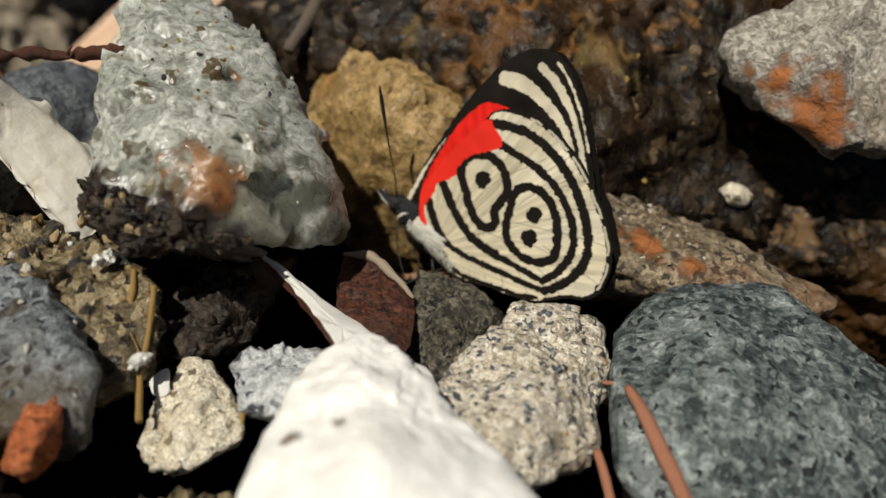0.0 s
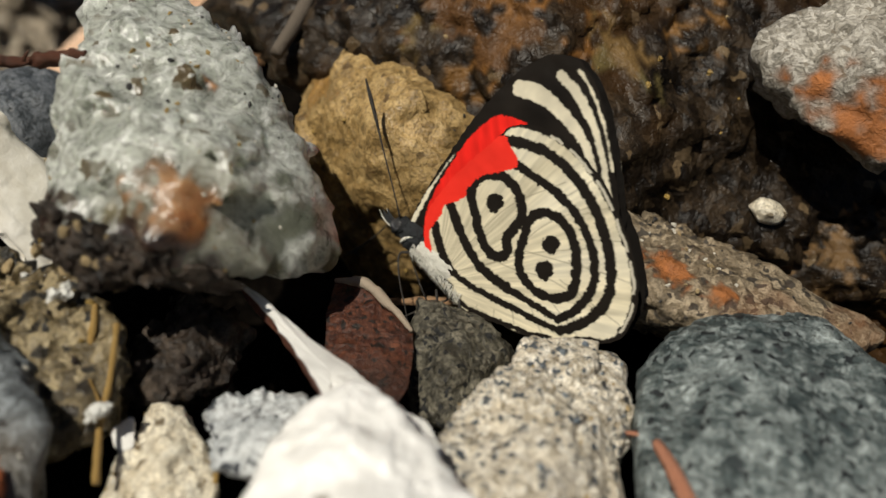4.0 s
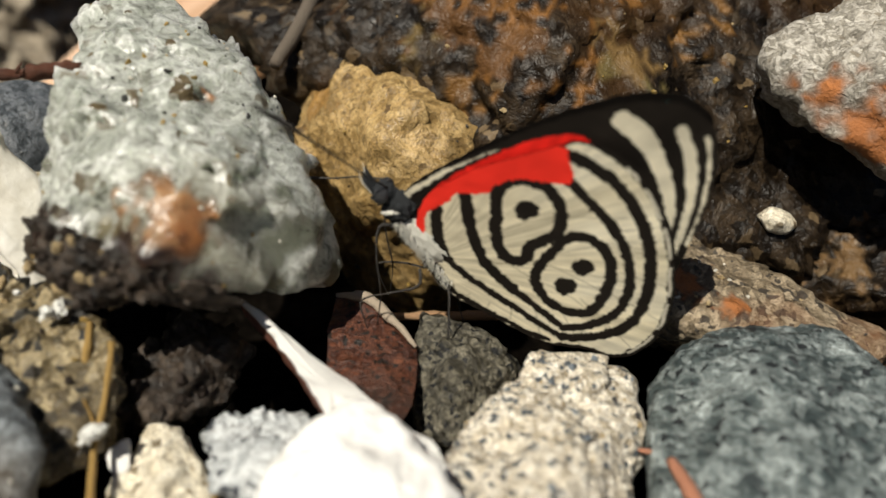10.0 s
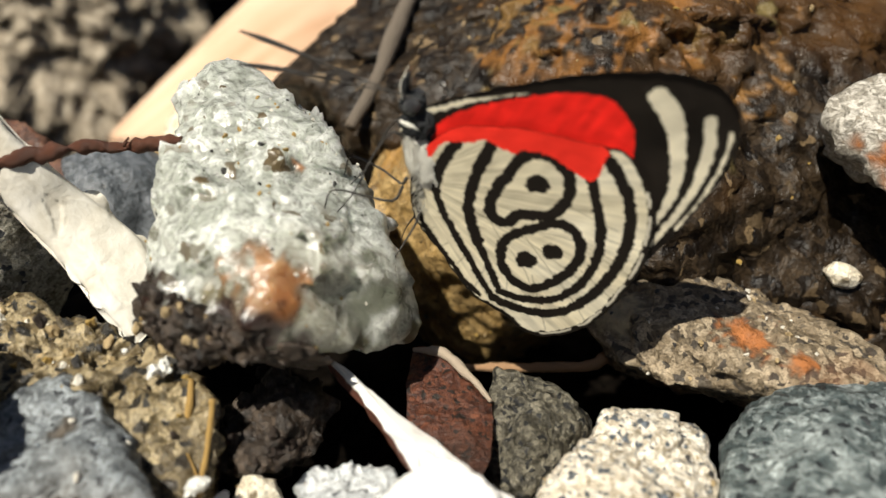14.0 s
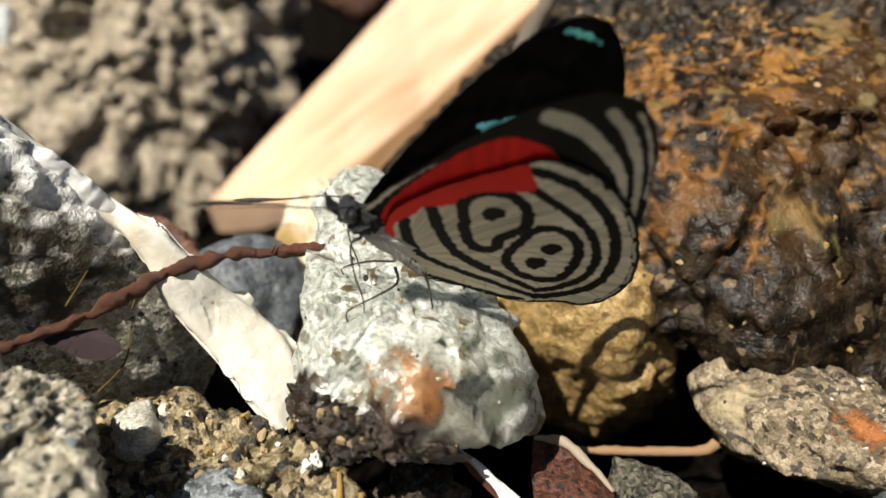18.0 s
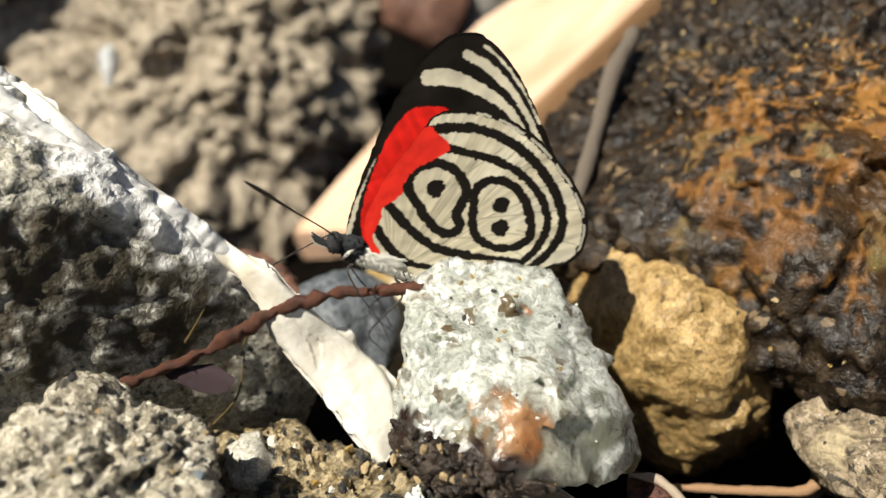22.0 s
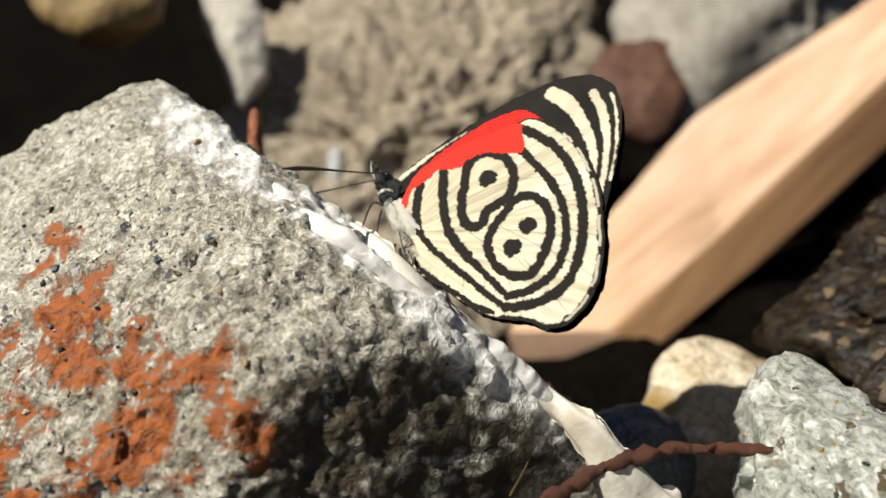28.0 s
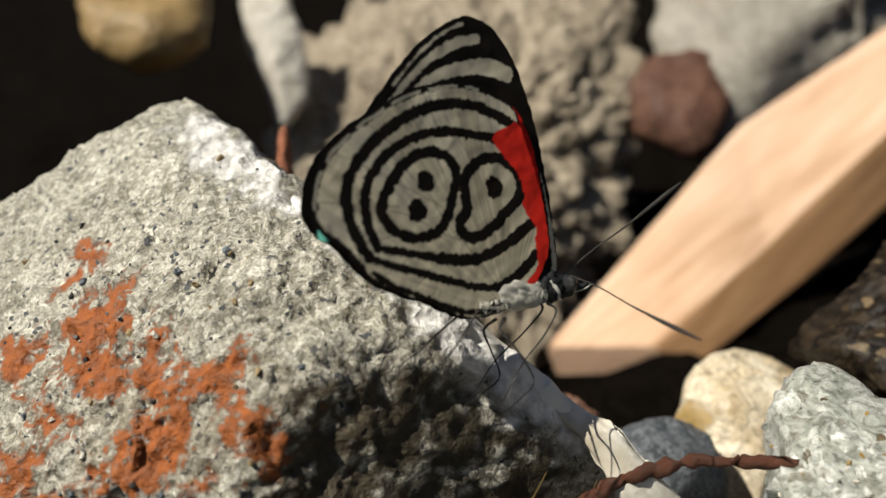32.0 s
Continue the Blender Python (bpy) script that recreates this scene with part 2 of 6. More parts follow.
def rock(name, corners, edge, big, fine, seed, level, mat, label, category, pits=0.0, freq=1.0, stains=(), chips=(), fray=0.45):
    """A stone: a block with these corners (cm), its edges worn round (a higher edge is sharper), chipped and grained."""
    c = np.array(corners)
    mid = 0.5 * (c.min(0) + c.max(0)) * 0.5 + 0.5 * c.mean(0)
    nrm, d = planes_of(c - mid)
    turn = np.where(d < 0, -1, 1)[:, None]
    nrm, d = nrm * turn, np.maximum(np.abs(d), 0.02)
    u, faces = ico(level)
    k = np.maximum(u @ nrm.T / d[None, :], 1e-6)
    r = 1.0 / ((k ** edge).sum(1) ** (1.0 / edge))
    r = r * (1 + 0.55 * (np.median(1.0 / k.max(1) / r) - 1))
    p = u * r[:, None]
    q = p + mid
    move = big * (fbm(q * 1.6 * freq, seed, 3) + 0.5 * np.abs(fbm(q * 3.4 * freq, seed + 9, 2))) + fine * fbm(q * 7.0 * freq, seed + 20, 4, 0.6)
    if pits:
        hole = np.clip(fbm(q * 5.0, seed + 40, 2) - 0.25, 0, 1)
        move = move - pits * hole
    for amp, cells in chips:
        bend = np.stack([fbm(q * cells * 0.7, seed + 70 + k, 2) for k in range(3)], 1)
        move = move + amp * crush(q * cells + 0.25 * bend, seed + 80)
    p = p + u * move[:, None]
    me = mesh_from(name, p * CM, faces, mat)
    q = p + mid
    col, wob = np.zeros((len(q), 4)), fbm(q * 4.5, seed + 60, 5, 0.8)
    # Tinted patches: rust, crust, mud, and on the slab's flank shade as well.
    for x, y, z, rad, tint, *rag in stains:
        m = np.clip(2.2 * (1 - np.linalg.norm(q - np.array((x, y, z)), axis=1) / rad + (rag[0] if rag else fray) * wob), 0, 1)[:, None]
        col = col * (1 - m) + np.array((*tint, 1.0)) * m
    at = me.color_attributes.new("stain", "FLOAT_COLOR", "POINT")
    at.data.foreach_set("color", col.astype(np.float32).ravel())
    ob = new(name, me)
    ob.location = Vector(mid * CM)
    return tagged(ob, label, category)


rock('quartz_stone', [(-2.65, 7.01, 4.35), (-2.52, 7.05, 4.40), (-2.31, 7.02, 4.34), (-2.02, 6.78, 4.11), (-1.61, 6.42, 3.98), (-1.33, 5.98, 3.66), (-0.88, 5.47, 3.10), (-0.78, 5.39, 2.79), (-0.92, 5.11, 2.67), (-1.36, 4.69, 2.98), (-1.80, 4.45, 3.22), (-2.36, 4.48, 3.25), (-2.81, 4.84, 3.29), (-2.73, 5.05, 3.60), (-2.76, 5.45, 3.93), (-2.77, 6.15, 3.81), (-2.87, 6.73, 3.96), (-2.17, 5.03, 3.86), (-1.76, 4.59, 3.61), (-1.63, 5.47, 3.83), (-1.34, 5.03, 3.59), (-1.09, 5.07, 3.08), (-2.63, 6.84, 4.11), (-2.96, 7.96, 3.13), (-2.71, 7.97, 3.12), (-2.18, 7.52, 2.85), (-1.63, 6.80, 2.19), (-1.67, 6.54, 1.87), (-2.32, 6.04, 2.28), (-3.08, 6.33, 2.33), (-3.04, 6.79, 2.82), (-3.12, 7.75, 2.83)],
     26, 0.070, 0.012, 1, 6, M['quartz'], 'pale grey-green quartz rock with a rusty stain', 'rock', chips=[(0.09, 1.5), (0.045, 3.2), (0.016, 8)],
     # Rust, mud along the foot, and duller grey-green patches on the lower right.
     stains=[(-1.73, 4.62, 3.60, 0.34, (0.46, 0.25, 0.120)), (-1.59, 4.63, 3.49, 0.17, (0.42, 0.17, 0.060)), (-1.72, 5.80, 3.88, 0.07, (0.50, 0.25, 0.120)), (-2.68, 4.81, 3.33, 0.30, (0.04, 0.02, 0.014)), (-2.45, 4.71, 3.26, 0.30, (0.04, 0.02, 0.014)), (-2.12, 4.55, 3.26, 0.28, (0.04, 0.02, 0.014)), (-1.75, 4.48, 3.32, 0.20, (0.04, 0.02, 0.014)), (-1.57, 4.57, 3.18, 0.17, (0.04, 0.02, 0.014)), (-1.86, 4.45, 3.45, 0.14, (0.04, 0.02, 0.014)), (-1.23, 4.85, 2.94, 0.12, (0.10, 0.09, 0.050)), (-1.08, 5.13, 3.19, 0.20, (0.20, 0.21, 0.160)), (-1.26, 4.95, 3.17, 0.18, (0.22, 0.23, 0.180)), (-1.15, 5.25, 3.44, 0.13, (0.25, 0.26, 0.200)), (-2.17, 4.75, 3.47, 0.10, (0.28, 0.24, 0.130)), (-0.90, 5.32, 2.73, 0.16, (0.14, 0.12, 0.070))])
EGG_MID, EGG_AXES = Vector((-0.614, 7.881, 1.876)), Matrix(((1.102, -0.458, 0.030), (0.000, 1.355, -0.456), (0.000, 0.000, 1.638)))
rock('ochre_stone', [tuple(EGG_MID + EGG_AXES @ Vector((math.cos(a) * math.cos(e), math.sin(a) * math.cos(e), math.sin(e)))) for e in (-1.35, -0.8, -0.25, 0.25, 0.8, 1.35) for a in np.linspace(0.3 * e, 5.5 + 0.3 * e, 8)],
     40, 0.050, 0.018, 2, 6, M['ochre'], 'rounded ochre-brown stone with dark stains', 'rock', chips=[(0.13, 1.1), (0.03, 4)],
     stains=[(-0.95, 7.94, 3.31, 0.35, (0.42, 0.25, 0.080)), (-1.26, 7.58, 3.06, 0.25, (0.36, 0.20, 0.060)), (-0.28, 7.16, 3.13, 0.14, (0.30, 0.12, 0.030))])
rock('brown_boulder', [(-2.92, 8.98, 3.36), (-1.82, 10.10, 3.84), (-0.86, 11.03, 4.36), (-0.28, 12.18, 5.00), (2.11, 14.34, 6.36), (5.58, 13.08, 6.06), (5.16, 8.59, 3.32), (4.25, 6.55, 1.61), (1.80, 6.07, 2.21), (0.85, 6.28, 2.37), (0.55, 7.20, 2.40), (-0.67, 8.70, 3.00), (-1.98, 8.60, 2.90), (0.66, 7.19, 3.99), (2.04, 7.63, 3.90), (0.17, 9.42, 4.41), (-2.40, 11.24, 1.86), (-0.58, 13.12, 2.76), (2.35, 16.12, 4.55), (5.10, 10.95, 1.81), (2.06, 8.68, 0.81), (0.62, 9.33, 1.15), (-1.33, 10.62, 1.50)],
     30, 0.140, 0.050, 3, 7, M['brown'], 'large wet brown rock with orange rust patches', 'rock', chips=[(0.16, 0.8), (0.07, 2.2), (0.025, 6)], fray=1.1,
     stains=[(0.57, 8.59, 4.35, 0.50, (0.223, 0.098, 0.0260)), (0.09, 7.78, 3.99, 0.40, (0.223, 0.098, 0.0260)), (0.68, 7.29, 3.94, 0.40, (0.223, 0.098, 0.0260)), (1.07, 7.81, 4.17, 0.40, (0.223, 0.098, 0.0260)), (0.31, 7.20, 3.70, 0.30, (0.223, 0.098, 0.0260)), (1.79, 8.97, 4.59, 0.55, (0.310, 0.146, 0.038)), (1.04, 6.94, 3.56, 0.25, (0.223, 0.098, 0.0260)), (0.32, 9.04, 4.47, 0.35, (0.310, 0.146, 0.038)), (1.54, 7.26, 3.63, 0.22, (0.186, 0.111, 0.0402)), (2.53, 9.27, 4.69, 0.11, (0.180, 0.117, 0.0424)), (1.24, 7.03, 3.50, 0.08, (0.167, 0.124, 0.0469)), (0.14, 7.84, 4.04, 0.13, (0.192, 0.111, 0.0365)), (0.12, 8.78, 4.36, 0.21, (0.223, 0.098, 0.0260)), (-0.16, 7.44, 3.60, 0.08, (0.174, 0.117, 0.0432)), (-0.09, 10.41, 4.67, 0.20, (0.186, 0.111, 0.0402)), (-0.00, 7.17, 3.27, 0.20, (0.211, 0.104, 0.0305)), (2.34, 7.94, 3.90, 0.15, (0.205, 0.104, 0.0327)), (2.21, 7.63, 3.67, 0.23, (0.211, 0.104, 0.0305)), (0.36, 8.42, 4.27, 0.08, (0.167, 0.124, 0.0461)), (-0.39, 9.21, 4.20, 0.14, (0.217, 0.104, 0.0290)), (1.50, 8.14, 4.35, 0.10, (0.223, 0.098, 0.0260)), (0.92, 8.30, 4.38, 0.12, (0.174, 0.117, 0.0446)), (-0.49, 7.32, 3.22, 0.08, (0.180, 0.117, 0.0417)), (2.31, 9.38, 4.70, 0.18, (0.180, 0.117, 0.0424)), (1.46, 9.56, 4.75, 0.08, (0.198, 0.104, 0.0342)), (2.47, 8.67, 4.45, 0.17, (0.211, 0.104, 0.0298)), (2.34, 8.28, 4.23, 0.10, (0.167, 0.124, 0.0469)), (1.98, 8.95, 4.62, 0.17, (0.192, 0.111, 0.0379)), (2.34, 9.30, 4.67, 0.22, (0.174, 0.117, 0.0439)), (0.40, 7.56, 3.98, 0.21, (0.217, 0.098, 0.0283)), (2.22, 7.91, 3.90, 0.10, (0.205, 0.104, 0.0335)), (0.06, 9.77, 4.61, 0.08, (0.205, 0.104, 0.0335)), (2.64, 8.80, 4.49, 0.08, (0.180, 0.117, 0.0417)), (1.02, 7.89, 4.31, 0.09, (0.161, 0.124, 0.0484)), (1.92, 7.98, 4.10, 0.11, (0.186, 0.111, 0.0394)), (2.51, 9.26, 4.68, 0.12, (0.217, 0.098, 0.0275)), (-0.24, 7.57, 3.71, 0.22, (0.174, 0.117, 0.0446)), (2.02, 8.96, 4.62, 0.11, (0.186, 0.117, 0.0402)), (2.02, 8.24, 4.38, 0.11, (0.217, 0.104, 0.0290)), (1.81, 6.98, 3.33, 0.11, (0.161, 0.124, 0.0484)), (1.61, 7.88, 4.11, 0.09, (0.192, 0.111, 0.0372)), (-0.14, 8.46, 4.24, 0.24, (0.198, 0.111, 0.0350)), (0.78, 7.15, 3.81, 0.17, (0.124, 0.059, 0.0223)), (-1.15, 8.20, 3.79, 0.14, (0.124, 0.059, 0.0223)), (0.27, 7.19, 3.67, 0.15, (0.124, 0.059, 0.0223)), (0.28, 7.23, 3.71, 0.20, (0.124, 0.059, 0.0223)), (-0.08, 7.43, 3.64, 0.15, (0.124, 0.059, 0.0223)), (0.05, 7.54, 3.87, 0.17, (0.124, 0.059, 0.0223)), (0.23, 7.29, 3.73, 0.14, (0.124, 0.059, 0.0223)), (0.73, 7.14, 3.80, 0.19, (0.124, 0.059, 0.0223)), (-2.37, 8.56, 3.39, 0.14, (0.124, 0.059, 0.0223)), (-0.05, 7.54, 3.78, 0.22, (0.124, 0.059, 0.0223))])
rock('sunken_rock', [(2.2, 6.5, 2.0), (3.2, 6.35, 2.0), (4.6, 5.9, 1.75), (5.9, 6.6, 1.9), (5.7, 8.2, 2.7), (4.4, 8.4, 2.8), (3.0, 8.0, 2.6), (2.4, 7.4, 2.3), (2.4, 6.9, -0.4), (4.6, 6.4, -0.6), (6.2, 7.2, -0.5), (5.6, 8.8, -0.4), (2.6, 8.2, -0.4)],
     18, 0.12, 0.05, 35, 6, M['brown'], 'dark brown wet rock sunk between the stones', 'rock', chips=[(0.12, 1.2), (0.06, 3), (0.03, 8)], fray=1.2,
     stains=[(3.4, 6.6, 2.1, 0.4, (0.17, 0.10, 0.045)), (4.6, 6.6, 2.0, 0.5, (0.15, 0.09, 0.04)), (3.9, 7.4, 2.4, 0.4, (0.2, 0.10, 0.04))])
rock('pale_stone', [(2.38, 6.86, 3.70), (2.88, 7.16, 3.94), (3.35, 7.27, 4.11), (4.00, 7.32, 4.34), (4.59, 6.85, 3.93), (4.29, 6.02, 2.99), (3.25, 6.15, 3.11), (2.90, 6.45, 3.36), (2.53, 6.66, 3.48), (3.29, 6.34, 3.81), (3.13, 7.82, 2.99), (3.91, 8.15, 3.32), (4.90, 7.82, 3.18), (3.83, 7.26, 2.52), (3.25, 7.66, 2.82)],
     20, 0.080, 0.020, 4, 5, M['palegrey'], 'pale grey stone with an orange patch', 'rock', chips=[(0.08, 1.6), (0.03, 5)],
     stains=[(2.93, 6.47, 3.62, 0.30, (0.42, 0.15, 0.045)), (3.23, 6.23, 3.41, 0.35, (0.42, 0.15, 0.045))])
rock('slab_stone', [(0.38, 6.36, 2.30), (0.65, 6.59, 2.44), (1.05, 6.56, 2.51), (1.84, 6.35, 2.42), (2.30, 5.97, 2.32), (2.76, 5.74, 2.25), (3.33, 5.22, 2.09), (2.79, 4.86, 1.99), (1.84, 5.12, 2.18), (1.08, 5.44, 2.06), (0.63, 5.84, 2.01), (1.47, 5.45, 2.47), (0.92, 7.16, 1.26), (1.48, 7.34, 1.43), (2.55, 6.84, 1.27), (3.42, 6.20, 1.07), (2.16, 6.11, 1.15), (1.13, 6.73, 1.01)],
     26, 0.060, 0.030, 5, 6, M['browngrey'], 'brown-grey flat stone with rusty spots', 'rock', chips=[(0.07, 2), (0.025, 7)],
     stains=[(1.73, 5.58, 2.35, 0.26, (0.42, 0.15, 0.045)), (0.77, 5.97, 2.35, 0.22, (0.45, 0.36, 0.220)), (2.08, 5.34, 2.38, 0.16, (0.42, 0.15, 0.045))])
rock('boulder', [(1.26, 4.80, 2.23), (1.49, 5.00, 2.33), (1.91, 5.19, 2.35), (2.55, 5.23, 2.39), (2.82, 5.15, 2.37), (3.02, 4.73, 2.29), (3.38, 4.20, 2.23), (3.30, 3.50, 2.10), (2.76, 2.97, 1.86), (1.45, 2.86, 2.07), (1.00, 3.23, 2.25), (1.08, 3.99, 2.28), (1.89, 3.75, 2.55), (1.80, 4.30, 2.56), (2.39, 6.17, -0.01), (2.90, 6.48, 0.08), (3.63, 6.45, 0.10), (4.08, 5.69, -0.01), (3.59, 4.70, -0.31), (2.18, 4.91, 0.01)],
     14, 0.050, 0.015, 6, 6, M['greengrey'], 'rounded green-grey speckled boulder', 'rock', chips=[(0.02, 4), (0.008, 14)])
rock('granite_stone', [(0.55, 4.92, 2.31), (0.87, 4.94, 2.26), (1.28, 4.88, 2.16), (1.28, 4.57, 2.07), (1.12, 3.99, 2.12), (1.00, 3.45, 2.03), (0.27, 3.01, 2.36), (-0.20, 3.19, 2.54), (-0.13, 3.89, 2.41), (0.10, 4.19, 2.32), (0.31, 4.59, 2.28), (0.57, 4.22, 2.45), (0.62, 3.56, 2.55), (0.70, 5.59, 1.11), (1.32, 5.56, 0.98), (1.18, 4.81, 0.95), (0.46, 3.97, 1.16), (0.12, 4.72, 1.20), (0.50, 5.31, 1.09)],
     24, 0.050, 0.020, 7, 6, M['granite'], 'cream and grey speckled granite stone', 'rock', chips=[(0.045, 3), (0.022, 9)])
rock('white_stone', [(-0.61, 3.96, 2.90), (-0.40, 3.88, 2.87), (-0.27, 3.60, 2.82), (0.01, 3.13, 2.76), (0.26, 2.88, 2.75), (0.54, 2.58, 2.75), (0.64, 2.19, 2.64), (-1.17, 2.12, 2.74), (-1.20, 2.57, 2.86), (-1.15, 2.89, 2.88), (-1.10, 3.33, 2.89), (-0.97, 3.58, 2.89), (-0.78, 3.84, 2.91), (-0.51, 3.07, 3.11), (-0.28, 2.47, 3.13), (-0.67, 4.39, 1.99), (-0.40, 4.10, 1.93), (0.02, 3.53, 1.87), (0.32, 2.98, 1.78), (-1.15, 3.28, 1.96), (-1.07, 3.88, 1.98), (-0.81, 4.29, 2.00)],
     20, 0.050, 0.012, 8, 6, M['white'], 'bright white limestone lump with small pits', 'rock', chips=[(0.02, 3)],
     stains=[(-0.89, 2.91, 2.93, 0.07, (0.25, 0.19, 0.130)), (-0.63, 2.97, 3.00, 0.04, (0.40, 0.33, 0.250))])
rock('dark_stone', [(-0.35, 5.32, 2.20), (-0.22, 5.42, 2.25), (0.09, 5.37, 2.18), (0.44, 5.17, 1.97), (0.46, 5.05, 1.89), (0.16, 4.67, 1.86), (-0.05, 4.40, 1.83), (-0.29, 4.52, 1.84), (-0.36, 4.86, 1.97), (-0.04, 4.75, 2.24), (-0.28, 5.97, 1.21), (0.08, 6.01, 1.20), (0.37, 5.76, 0.97), (-0.03, 5.23, 0.91), (-0.29, 5.60, 1.03)],
     24, 0.050, 0.020, 9, 5, M['darkgrey'], 'dark grey speckled stone with a narrow top', 'rock', chips=[(0.05, 4), (0.02, 10)])
rock('soil_clump', [(-2.35, 4.43, 2.24), (-2.27, 4.71, 2.29), (-2.17, 4.93, 2.34), (-1.94, 5.02, 2.39), (-1.65, 4.98, 2.33), (-1.52, 4.79, 2.22), (-1.74, 4.45, 2.17), (-2.11, 4.28, 2.20), (-1.84, 4.49, 2.50), (-2.57, 5.10, 1.43), (-2.43, 5.49, 1.51), (-2.01, 5.53, 1.50), (-2.09, 5.11, 1.38)],
     10, 0.120, 0.060, 10, 5, M['soil'], 'crumbly dark brown soil clump', 'soil', freq=1.6, chips=[(0.06, 5), (0.03, 11)])
rock('soil_ridge', [(-2.5, 2.9, 1.95), (-2.0, 3.15, 2.0), (-1.4, 3.2, 2.05), (-1.0, 3.1, 2.05), (-0.9, 2.6, 1.95), (-1.7, 2.45, 1.9), (-2.5, 2.45, 1.85), (-2.7, 3.3, 1.0), (-0.9, 3.5, 1.0), (-0.8, 2.3, 0.9), (-2.7, 2.2, 0.9)],
     10, 0.12, 0.06, 36, 5, M['muddy'], 'crumbly olive-brown soil in front of the pebble', 'soil', freq=1.6, chips=[(0.06, 5), (0.03, 11)],
     stains=[(-1.3, 3.0, 2.0, 0.4, (0.05, 0.03, 0.016))])
rock('cream_pebble', [(-2.19, 3.58, 2.06), (-2.12, 3.99, 2.20), (-2.04, 4.22, 2.27), (-1.83, 4.25, 2.30), (-1.71, 4.14, 2.23), (-1.62, 3.89, 2.13), (-1.48, 3.67, 2.08), (-1.63, 3.47, 2.06), (-1.93, 3.38, 2.03), (-2.12, 3.43, 2.01), (-1.81, 3.71, 2.32), (-2.31, 4.01, 1.50), (-2.20, 4.52, 1.67), (-1.93, 4.46, 1.64), (-1.74, 4.08, 1.52), (-2.10, 3.85, 1.48)],
     24, 0.050, 0.020, 11, 5, M['cream'], 'small angular cream pebble', 'rock', chips=[(0.05, 4), (0.018, 11)])
rock('wedge_stone', [(-1.63, 4.02, 2.43), (-1.36, 4.26, 2.42), (-1.18, 4.31, 2.40), (-0.95, 4.23, 2.39), (-0.85, 3.96, 2.34), (-1.05, 3.54, 2.35), (-1.46, 3.63, 2.39), (-1.18, 3.84, 2.53), (-1.68, 4.39, 1.83), (-1.33, 4.63, 1.81), (-1.06, 4.35, 1.76), (-1.55, 4.08, 1.80)],
     24, 0.050, 0.020, 12, 5, M['lightgrey'], 'light grey speckled wedge of stone', 'rock', chips=[(0.05, 4), (0.018, 11)])
rock('muddy_rock', [(-4.56, 5.16, 3.10), (-3.91, 5.24, 3.12), (-3.45, 5.12, 2.96), (-2.98, 5.05, 2.95), (-2.42, 4.77, 2.89), (-2.13, 4.46, 2.73), (-2.09, 4.03, 2.43), (-2.64, 3.67, 2.32), (-3.67, 3.79, 2.30), (-4.85, 4.23, 2.63), (-2.74, 4.31, 2.87), (-3.65, 4.56, 2.95), (-5.06, 5.94, 1.85), (-4.11, 5.91, 1.73), (-3.24, 5.61, 1.67), (-2.96, 4.99, 1.27), (-4.30, 4.78, 1.17)],
     18, 0.090, 0.040, 13, 6, M['muddy'], 'mud-coated brown-grey rock with glassy grains', 'rock', pits=0.10, chips=[(0.06, 3), (0.03, 9)],
     stains=[(-2.64, 4.69, 2.89, 0.09, (0.02, 0.02, 0.025))])
rock('bluish_stone', [(-3.66, 4.10, 2.78), (-3.57, 4.30, 2.89), (-3.39, 4.48, 2.97), (-3.02, 4.45, 2.95), (-2.71, 4.11, 2.83), (-2.33, 3.71, 2.71), (-2.30, 3.24, 2.52), (-3.20, 3.18, 2.57), (-3.91, 3.57, 2.75), (-3.01, 3.85, 2.95), (-4.03, 4.57, 1.97), (-3.81, 4.90, 2.13), (-3.23, 4.58, 2.01), (-2.88, 3.84, 1.74), (-4.25, 4.13, 1.94)],
     18, 0.060, 0.030, 14, 5, M['bluegrey'], 'bluish grey stone with dark streaks', 'rock', chips=[(0.06, 3), (0.02, 9)],
     stains=[(-3.03, 4.10, 2.88, 0.15, (0.10, 0.08, 0.060))])
